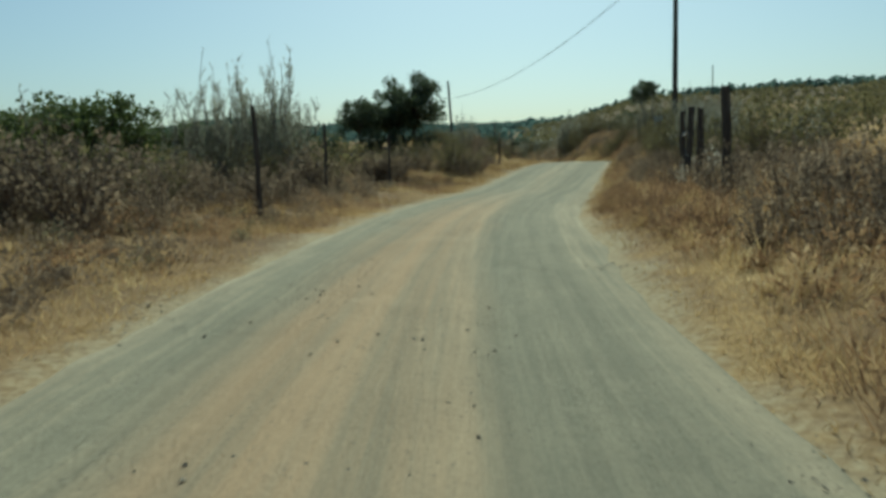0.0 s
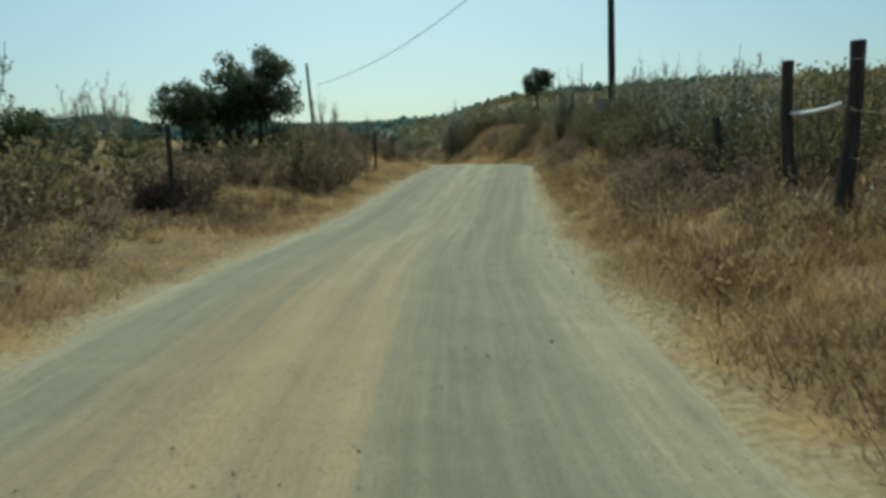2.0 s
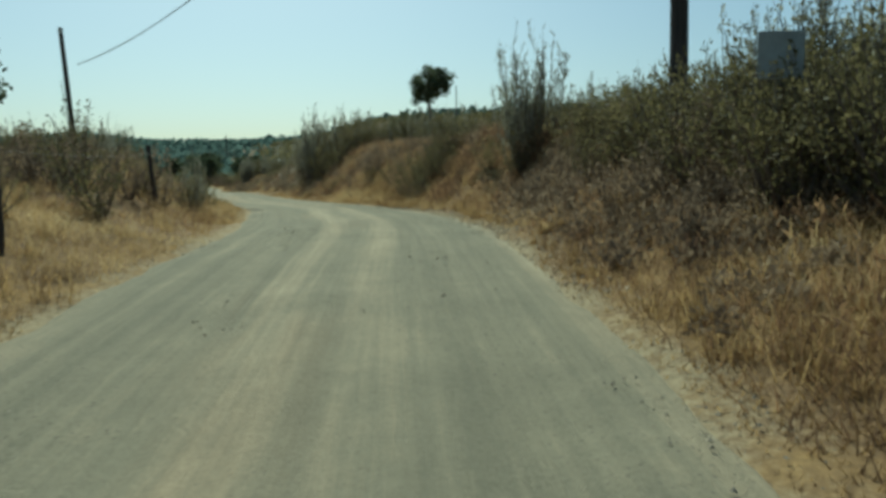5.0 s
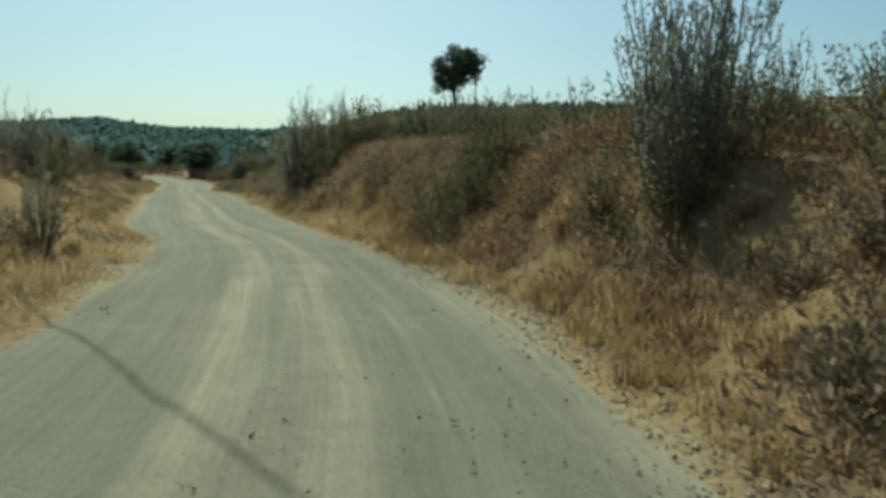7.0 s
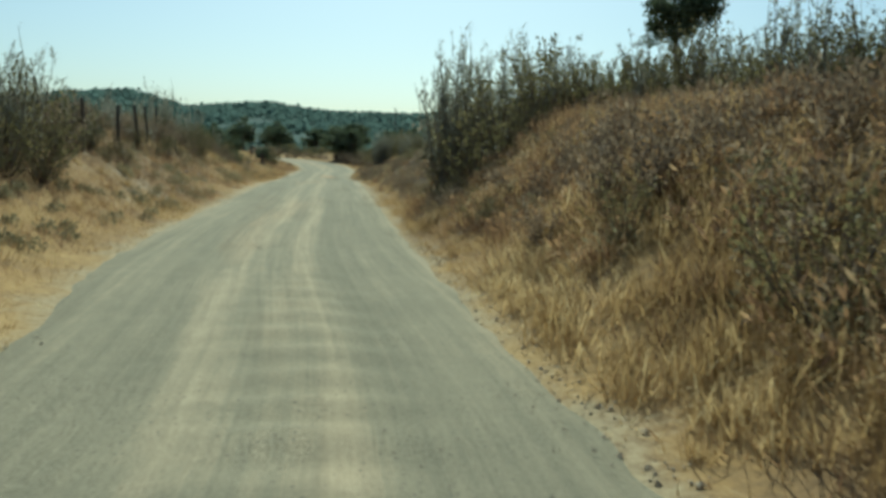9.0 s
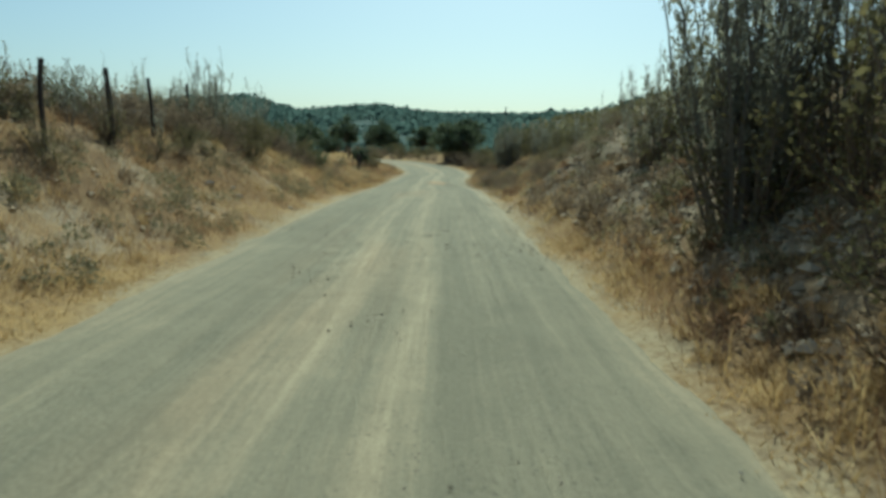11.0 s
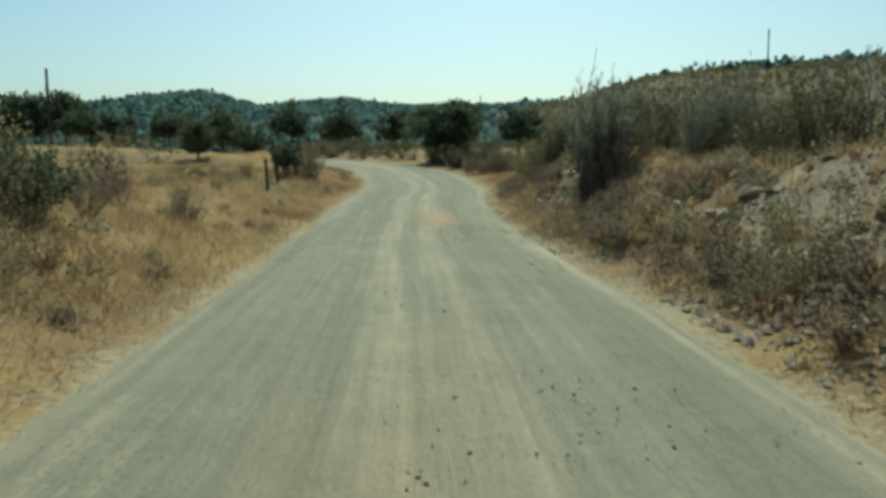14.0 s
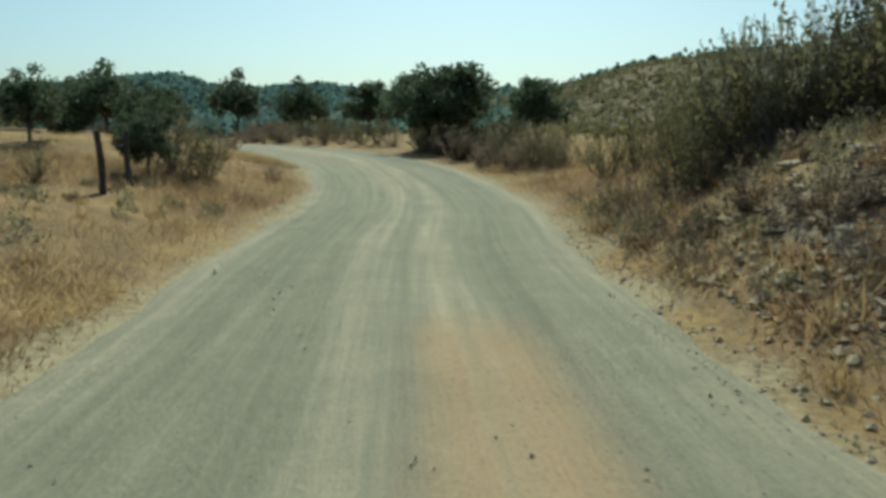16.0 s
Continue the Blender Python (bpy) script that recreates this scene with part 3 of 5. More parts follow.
def plume_meshes(seed, height, spread_, stems, twigs, leaves, leaf, mat, twig=TWIG, low=0.25):
    """Slender upright stems, each a feathery plume of short twigs with small leaves."""
    r = np.random.default_rng(seed)
    k = 6
    u = np.linspace(0, 1, k)
    a = r.uniform(0, 2 * np.pi, stems)
    rad = spread_ * np.sqrt(r.uniform(0.02, 1, stems))
    tall = height * r.uniform(0.55, 1.05, stems) * (1 - 0.25 * rad / spread_)
    paths = np.zeros((stems, k, 3))
    for j, g in ((0, np.cos(a)), (1, np.sin(a))):
        paths[:, :, j] = (g * rad)[:, None] * (0.3 + 0.7 * u[None] ** 0.8)
    paths[:, :, 2] = tall[:, None] * u[None] - 0.06
    paths[:, :, :2] += r.normal(size=(stems, k, 2)) * 0.02 * height * u[None, :, None]
    sv, sf = tube_paths(paths, np.outer(r.uniform(0.007, 0.012, stems) * height ** 0.6, np.linspace(1, 0.2, k)), 3)
    m = stems * twigs
    st = np.repeat(np.arange(stems), twigs)
    q = low + (0.97 - low) * r.uniform(0, 1, m)
    i0 = np.minimum((q * (k - 1)).astype(int), k - 2)
    p0 = paths[st, i0] + (paths[st, i0 + 1] - paths[st, i0]) * (q * (k - 1) - i0)[:, None]
    b = r.uniform(0, 2 * np.pi, m)
    ln = height * (0.05 + 0.10 * (1 - q) * r.uniform(0.4, 1.0, m))
    w = np.stack([np.cos(b) * 0.45, np.sin(b) * 0.45, r.uniform(0.7, 1.1, m)], 1) * ln[:, None]
    tv, tf = tube_paths(np.stack([p0, p0 + w], 1), np.tile([[0.0035, 0.0015]], (m, 1)), 3)
    ti = r.integers(0, m, leaves)
    g = r.uniform(0.1, 1.05, (leaves, 1))
    lp = p0[ti] + w[ti] * g + r.normal(size=(leaves, 3)) * 0.012
    lv, lf = leaf_quads(lp, leaf * np.ones(leaves), w[ti] / (ln[ti][:, None] + 1e-9), 0.6, seed + 1, 0.45)
    return mesh_from("branchwork", np.concatenate([sv, tv]), np.concatenate([sf, tf + len(sv)]), twig), mesh_from("foliage", lv, lf, mat)


def thing_from(name, meshes, label, category, group, m, scale=1.0):
    """An Empty at the foot with one part for each named mesh."""
    root = new(name)
    for pn, me in meshes:
        part(pn, me, root, kind="stuff" if pn in ("branchwork", "foliage") else "")
    root.matrix_basis = m @ Matrix.Scale(scale, 4)
    return tagged(root, label, category, group)


def put_plant(name, meshes, label, category, group, x, y, scale=1.0, turn=None, sink=0.03):
    z = float(land(np.array([x]), np.array([y]))[0]) - sink
    turn = rng.uniform(0, 360) if turn is None else turn
    return thing_from(name, meshes, label, category, group, pose(x, y, z, 0, 0, turn), scale)


def beside(y, e, side):
    """A place e metres beyond the road's edge at y; side 1 is right, -1 left."""
    k = int(np.argmin(np.abs(TRACK[:, 1] - y)))
    p = TRACK[k] + TRACK_N[k] * side * (HALF[k] + e)
    return float(p[0]), float(p[1])


def tree_meshes(seed, height, crown_r, crown_h, trunk_r, clumps, leaves, leaf, mat=OAKLEAF, fork=0.35, bare=0.25):
    """Trunk, limbs to clumps of leaves; the clumps fill an uneven crown."""
    r = np.random.default_rng(seed)
    base = height - crown_h
    c = r.normal(size=(clumps * 3, 3))
    c /= np.linalg.norm(c, axis=1, keepdims=True)
    c *= r.uniform(0.35, 1.0, (len(c), 1)) ** 0.5
    c = c[c[:, 2] > -0.55][:clumps]
    lump = 1 + 0.18 * np.sin(3 * np.arctan2(c[:, 1], c[:, 0]) + seed) + 0.12 * r.normal(size=len(c))
    cen = c * np.array([crown_r, crown_r, crown_h * 0.5]) * lump[:, None] + [0, 0, base + crown_h * 0.5]
    k = 7
    u = np.linspace(0, 1, k)
    root = np.array([0, 0, -0.15])
    split = np.array([0.06 * crown_r, -0.05 * crown_r, base + crown_h * fork * 0.5])
    trunk = root[None] + (split - root)[None] * u[:, None] + np.stack([np.sin(u * 4 + seed), np.cos(u * 3.1 + seed), 0 * u], 1) * trunk_r * 0.6 * u[:, None]
    limbs = r.permutation(len(cen))[: min(len(cen), 26)]
    paths, radii = [trunk], [np.linspace(1.25, 0.75, k) * trunk_r]
    for i in limbs:
        bow = split + (cen[i] - split) * u[:, None]
        bow[:, 2] += np.sin(u * np.pi) * 0.12 * crown_h
        bow[1:-1] += r.normal(size=(k - 2, 3)) * 0.05 * crown_r
        paths.append(bow)
        radii.append(np.linspace(0.5, 0.07, k) * trunk_r)
    tv, tf = tube_paths(np.array(paths), np.array(radii), 7)
    w = r.integers(0, len(cen), leaves)
    size = crown_r * r.uniform(0.24, 0.42, len(cen))
    off = r.normal(size=(leaves, 3))
    off /= np.linalg.norm(off, axis=1, keepdims=True)
    off *= r.uniform(0, 1, (leaves, 1)) ** 0.45
    p = cen[w] + off * size[w][:, None] * [1, 1, 0.75]
    lv, lf = leaf_quads(p, leaf * np.ones(leaves), None, 1.0, seed + 3, 0.6)
    return mesh_from("trunk", tv, tf, BARK, True), mesh_from("crown", lv, lf, mat)


def scatter_grass(name, label, mat, n, y0, y1, e0, e1, hmin, hmax, width, lean, seed, keep, falloff=1.0):
    """Blades over both verges between e0 and e1 metres from the road's edge, thinned by keep(x, y, e, side)."""
    r = np.random.default_rng(seed)
    s = r.uniform(y0, y1, n)
    e = e0 + (e1 - e0) * r.uniform(0, 1, n) ** falloff
    side = np.where(r.uniform(0, 1, n) < 0.5, -1, 1)
    c = np.stack([np.interp(s, TRACK_S, TRACK[:, k]) for k in (0, 1)], 1)
    nr = np.stack([np.interp(s, TRACK_S, TRACK_N[:, k]) for k in (0, 1)], 1)
    half = np.interp(s, TRACK_S, HALF)
    p = c + nr * (side * (half + e))[:, None]
    ok = keep(p[:, 0], p[:, 1], e, side) > r.uniform(0, 1, n)
    p, e = p[ok], e[ok]
    z = land(p[:, 0], p[:, 1])
    h = r.uniform(hmin, hmax, len(p)) * (0.75 + 0.5 * (value_noise(p[:, 0], p[:, 1], 1.6, seed) + 0.3).clip(0, 1)) * np.clip(0.35 + e / 1.0, 0.3, 1)
    v, f = blades(np.stack([p[:, 0], p[:, 1], z - 0.01], 1), h, width * r.uniform(0.6, 1.4, len(p)), lean, seed)
    tagged(new(name, mesh_from(name, v, f, mat)), label, "grass", kind="stuff")


def stony(y, e, side):
    """Where the right bank is bare rubble."""
    return ((side > 0) & (e > 0.9) & (((y > 58) & (y < 80)) | ((y > 88.3) & (y < 93.5) & (e > 0.9) & (e < 2.3)) | ((y > 79.9) & (y < 84) & (e > 1.1) & (e < 2.5)))) * 1.0


# tufted straw on the verges, taller rusty weeds on the banks, thin straw further off
def thick_straw(x, y, e, side):
    n = value_noise(x, y, 2.6, 31) * 0.5 + value_noise(x, y, 0.8, 32) * 0.5
    n = n + 0.35 * ((side > 0) & (y > 44) & (y < 60)) - 0.75 * stony(y, e, side) - 0.15 * ((side > 0) & (y < 20)) + 0.55 * ((side > 0) & (y > 21) & (y < 33) & (e < np.where(y < 27, 1.1, 1.9))) - 0.5 * ((side > 0) & (y > 32) & (y < 39.5) & (e > 0.5))
    n = n - 0.45 * ((side < 0) & (y > 56) & (y < 76)) - 0.4 * ((side < 0) & (y < 22) & (e > 1.0))
    return np.clip(0.5 + 1.1 * n, 0.03, 1) * np.clip((e + 0.12) / 0.3, 0.08, 1) * np.where((side < 0) & (y > 25) & (y < 54), 1.35, 1.0)


def thick_rust(x, y, e, side):
    n = value_noise(x, y, 3.4, 41) * 0.6 + value_noise(x, y, 0.9, 42) * 0.5
    n = n - 0.7 * stony(y, e, side) + 0.3 * ((side > 0) & (y < 36))
    return np.clip(0.35 + 1.2 * n, 0.02, 1) * np.clip((e - 0.05) / 0.5, 0.05, 1) * np.where((side < 0) & (y > 25) & (y < 54), 0.35, 1.0)


scatter_grass("dry_grass", "straw-yellow dead grass on the road verges", STRAW, 760000, -2, 112, -0.12, 8.0, 0.05, 0.24, 0.010, 1.3, 51, thick_straw, 1.5)
scatter_grass("dead_weeds", "rusty brown withered weeds on the banks", RUST, 520000, -2, 106, 0.1, 7.0, 0.08, 0.36, 0.010, 1.1, 52, thick_rust, 1.2)
scatter_grass("field_grass", "thin pale straw grass over the fields", STRAW, 130000, -2, 135, 7.5, 48.0, 0.12, 0.38, 0.03, 0.8, 53, thick_straw, 1.4)


def arcs(pos, length, width, seed, rise):
    """Long dry stalks that arch outwards: two-piece ribbons that end in a point."""
    r = np.random.default_rng(seed)
    n = len(pos)
    a = r.uniform(0, 2 * np.pi, n)
    out = np.stack([np.cos(a), np.sin(a), np.zeros(n)], 1)
    side = np.stack([-np.sin(a), np.cos(a), np.zeros(n)], 1) * (width * r.uniform(0.6, 1.4, n))[:, None] / 2
    lo = r.uniform(0.15, 0.9, n)[:, None]
    L = length[:, None]
    mid = pos + out * L * 0.4 * lo + np.array([0, 0, 1.0]) * L * rise * r.uniform(0.5, 1.0, n)[:, None]
    tip = mid + out * L * 0.55 * lo + np.array([0, 0, 1.0]) * L * r.uniform(-0.25, 0.45, n)[:, None]
    v = np.stack([pos - side, pos + side, mid - side * 0.8, mid + side * 0.8, tip], 1).reshape(-1, 3)
    i = np.arange(n)[:, None] * 5
    return v, np.concatenate([i + [0, 1, 3], i + [0, 3, 2], i + [2, 3, 4]])


def verge_points(n, y0, y1, e0, e1, side, seed):
    r = np.random.default_rng(seed)
    s = r.uniform(y0, y1, n)
    c = np.stack([np.interp(s, TRACK_S, TRACK[:, k]) for k in (0, 1)], 1)
    nr = np.stack([np.interp(s, TRACK_S, TRACK_N[:, k]) for k in (0, 1)], 1)
    half = np.interp(s, TRACK_S, HALF)
    sd = np.where(r.uniform(0, 1, n) < 0.5, -1, 1) if side == 0 else side
    return c + nr * (sd * (half + r.uniform(e0, e1, n)))[:, None]


def scatter_tufts(name, label, mat, groups, blades_each, length, width, seed, rise):
    """Tufts of arching stalks. groups: how many, y from, y to, e from, e to, side, size."""
    r = np.random.default_rng(seed)
    pos, ln = [], []
    for i, (n, y0, y1, e0, e1, side, size) in enumerate(groups):
        p = verge_points(n, y0, y1, e0, e1, side, seed + i)
        sc = size * r.uniform(0.55, 1.25, n)
        q = np.repeat(p, blades_each, 0) + r.normal(size=(n * blades_each, 2)) * 0.1 * np.repeat(sc, blades_each)[:, None]
        pos.append(q)
        ln.append(length * np.repeat(sc, blades_each) * r.uniform(0.5, 1.1, n * blades_each))
    q, ln = np.concatenate(pos), np.concatenate(ln)
    v, f = arcs(np.column_stack([q, land(q[:, 0], q[:, 1]) - 0.01]), ln, width, seed, rise)
    tagged(new(name, mesh_from(name, v, f, mat)), label, "grass", kind="stuff")


def scatter_mounds(name, label, mat, groups, leaves_each, radius, height, leaf, seed, slim=0.35):
    """Low mounds of withered leaves and stems."""
    r = np.random.default_rng(seed)
    pos, way = [], []
    for i, (n, y0, y1, e0, e1, side, size) in enumerate(groups):
        p = verge_points(n, y0, y1, e0, e1, side, seed + i)
        z = land(p[:, 0], p[:, 1])
        sc = np.repeat(size * r.uniform(0.5, 1.3, n), leaves_each)
        d = r.normal(size=(n * leaves_each, 3))
        d /= np.linalg.norm(d, axis=1, keepdims=True)
        d[:, 2] = np.abs(d[:, 2])
        d *= (r.uniform(0.15, 1.0, len(d)) ** 0.5 * sc)[:, None] * [radius, radius, height]
        pos.append(np.repeat(np.column_stack([p, z]), leaves_each, 0) + d)
        way.append(d / radius + [0, 0, 0.5])
    pos, way = np.concatenate(pos), np.concatenate(way)
    v, f = leaf_quads(pos, leaf * np.ones(len(pos)), way, 0.6, seed, slim)
    tagged(new(name, mesh_from(name, v, f, mat)), label, "scrub", kind="stuff")


scatter_tufts("straw_tufts", "arching tufts of pale dead grass", STRAW, (
    (90, 34, 43, 0.15, 1.2, 1, 0.5), (150, 21, 34, 0.2, 1.9, 1, 0.6), (240, 43, 62, 0.15, 3.4, 1, 0.7), (170, 50, 60, 1.8, 4.2, 1, 0.8), (200, 46, 54, 0.15, 1.8, 1, 0.75), (130, 2, 34, 0.5, 3.0, 1, 0.8), (200, 24, 52, 0.15, 4.0, -1, 0.7), (110, 2, 26, 1.2, 5.0, -1, 0.7),
    (60, 52, 76, 0.4, 4.0, -1, 0.6), (90, 76, 98, 0.8, 4.0, -1, 0.7), (120, 58, 98, 0.2, 1.4, 1, 0.6), (70, 79, 90, 0.3, 2.6, 1, 0.6), (120, 84, 104, 1.0, 14.0, -1, 0.6)), 46, 0.58, 0.0075, 61, 0.5)
scatter_tufts("rusty_stalks", "tangled rusty brown dead stalks on the banks", RUST, (
    (220, 34, 60, 0.5, 4.0, 1, 0.7), (110, 50, 60, 1.8, 4.4, 1, 1.0), (170, 2, 34, 0.8, 3.6, 1, 1.0), (110, 2, 32, 1.6, 5.0, -1, 0.9), (80, 56, 98, 0.5, 2.4, 1, 0.6), (60, 52, 80, 1.5, 4.0, -1, 0.8)), 44, 0.55, 0.008, 62, 0.55)
scatter_mounds("withered_undergrowth", "low withered brown undergrowth covering the banks", BROWNLEAF, (
    (110, 32, 39.5, 0.4, 3.6, 1, 0.8), (70, 21, 27, 1.0, 2.4, 1, 0.8), (60, 48, 56, 1.2, 2.6, 1, 0.9), (110, 2, 26, 0.9, 3.2, -1, 0.7),
    (70, 34, 60, 1.2, 4.2, 1, 0.9), (70, 43, 58, 1.9, 3.6, 1, 0.8), (80, 2, 34, 1.2, 4.0, 1, 0.9), (170, 2, 32, 1.6, 7.0, -1, 1.0), (70, 58, 98, 0.4, 2.2, 1, 0.65), (60, 50, 80, 1.8, 5.0, -1, 0.7), (30, 84, 104, 2, 12, -1, 0.5), (60, 60, 80, 1.5, 5.0, 1, 0.5)), 115, 0.42, 0.42, 0.075, 63)
scatter_mounds("rust_undergrowth", "low rusty dead bracken on the banks", RUST, (
    (90, 39, 46, 0.6, 3.4, 1, 0.8), (170, 44, 60, 0.8, 3.8, 1, 0.9), (150, 2, 34, 0.6, 3.2, 1, 0.8), (60, 2, 30, 1.2, 4.0, -1, 0.7), (60, 58, 98, 0.4, 2.0, 1, 0.55)), 105, 0.4, 0.34, 0.09, 64, 0.25)

scatter_mounds("grey_weeds", "low grey-green weeds dotted over the verges", WEEDLEAF, (
    (230, 54, 78, 0.4, 4.5, -1, 0.55), (110, 78, 100, 0.5, 6.0, -1, 0.5), (120, 58, 82, 0.5, 3.0, 1, 0.6), (90, 80, 89, 0.3, 3.0, 1, 0.5), (80, 89, 99, 0.4, 3.0, 1, 0.6), (70, 2, 30, 0.8, 4.0, -1, 0.6), (50, 40, 58, 1.0, 3.6, 1, 0.6), (30, 44, 60, 0.5, 3.0, -1, 0.5)), 120, 0.4, 0.4, 0.055, 65, 0.4)

# shrubs: a few plants of each kind, each set many times
OLIVES = [shrub_meshes(100 + i, 1.5, 0.8, 24, 1000, 0.063, OLIVE, upright=0.8, bare=0.1, spiky=0.18) for i in range(4)]
BROWNS = [shrub_meshes(120 + i, 1.0, 0.6, 24, 620, 0.068, BROWNLEAF, upright=0.7, bare=0.05, spiky=0.08) for i in range(4)]
WISPS = [plume_meshes(140 + i, 3.8, 0.8, 18, 18, 3600, 0.054, GREYLEAF, GREYTWIG, low=0.22) for i in range(3)]
THISTLES = [plume_meshes(170 + i, 1.2, 0.22, 5, 5, 70, 0.05, PALEHEAD, PALETWIG, 0.5) for i in range(2)]
STALKS = [plume_meshes(160 + i, 1.9, 0.4, 8, 8, 460, 0.045, GREYLEAF, GREYTWIG, low=0.28) for i in range(3)]
GREENS = [tree_meshes(180 + i, 2.9, 1.5, 2.75, 0.12, 60, 6500, 0.15, GREENLEAF) for i in range(2)]
OAKS = [tree_meshes(200 + i, 5.4, 2.3, 4.3, 0.17, 60, 7800, 0.23) for i in range(3)]
ROUND_OAK = tree_meshes(210, 4.1, 1.12, 2.3, 0.12, 60, 8000, 0.13)
FAROAKS = [tree_meshes(230 + i, 5.4, 2.4, 4.5, 0.17, 44, 3400, 0.36) for i in range(4)]
BLUSH = [shrub_meshes(190 + i, 1.5, 1.0, 46, 3400, 0.10, OAKLEAF, upright=0.5, bare=0.05) for i in range(2)]

LABELS = {
    "olive": ("bush", OLIVES, "dense olive-brown scrub bush with upright shoots", "bush", "scrub bushes on the banks"),
    "brown": ("dry_bush", BROWNS, "withered grey-brown bush on the verge", "bush", "withered bushes"),
    "wisp": ("sapling", WISPS, "tall wispy grey-green sapling with thin stems", "sapling", "wispy saplings"),
    "stalk": ("tall_weed", STALKS, "tall thin weed with sparse grey leaves", "weed", "tall weeds on the skyline"),
    "thistle": ("dry_thistle", THISTLES, "dead thistle with pale seed heads beside the fence", "thistle", "dead thistles"),
    "green": ("green_tree", GREENS, "low rounded fresh green tree", "tree", "green trees"),
    "dark": ("dark_bush", BLUSH, "rounded dark green evergreen bush on the bank", "bush", "evergreen bushes"),
    "faroak": ("oak_tree", FAROAKS, "dark evergreen oak beyond the bend", "tree", "evergreen oaks"),
    "oak": ("oak_tree", OAKS, "dark evergreen oak with an uneven crown", "tree", "evergreen oaks"),
}


def plant(kind, x, y, scale=1.0, which=None):
    name, kinds, label, cat, group = LABELS[kind]
    st, fo = kinds[rng.integers(len(kinds)) if which is None else which]
    names = ("trunk", "crown") if kind in ("oak", "faroak", "green") else ("branchwork", "foliage")
    return put_plant(name, list(zip(names, (st, fo))), label, cat, group, x, y, scale)


def far_scrub(groups, seed):
    """Scrub out in the fields, too far off to tell apart."""
    r = np.random.default_rng(seed)
    vs, fs, base = [], [], 0
    for n, y0, y1, e0, e1, side, a, b in groups:
        for px, py in verge_points(n, y0, y1, e0, e1, side, seed):
            me = OLIVES[r.integers(len(OLIVES))][1]
            co = np.empty(len(me.vertices) * 3, np.float32)
            me.vertices.foreach_get("co", co)
            co = co.reshape(-1, 4, 3)[::9] * [1.1, 1.1, 1.0]
            co = (co - co[:, :1]) * 2.8 + co[:, :1]
            t = r.uniform(0, 6.28)
            rot = np.array([[math.cos(t), -math.sin(t), 0], [math.sin(t), math.cos(t), 0], [0, 0, 1]])
            v = (co.reshape(-1, 3) @ rot.T) * r.uniform(a, b) + [px, py, float(land(np.array([px]), np.array([py]))[0]) - 0.03]
            vs.append(v)
            fs.append(np.arange(len(v)).reshape(-1, 4) + base)
            base += len(v)
        seed += 1
    tagged(new("field_scrub", mesh_from("field_scrub", np.concatenate(vs), np.concatenate(fs), OLIVE)), "olive scrub dotted over the fields", "scrub", kind="stuff")


far_scrub(((110, 2, 62, 12, 42, 1, 0.9, 1.6), (110, 22, 44, 4, 20, 1, 0.6, 1.2), (110, 18, 50, 12, 34, 1, 0.9, 1.5), (170, 4, 24, 13, 28, 1, 0.7, 1.3), (90, 4, 40, 26, 55, 1, 1.0, 1.8), (30, 36, 62, 4, 8, 1, 0.5, 0.85), (60, 4, 34, 8, 26, -1, 0.9, 1.5), (40, 4, 30, 5, 9, -1, 0.8, 1.4), (80, 102, 140, 2, 40, 1, 0.6, 1.1), (60, 100, 140, 4, 40, -1, 0.6, 1.1)), 70)

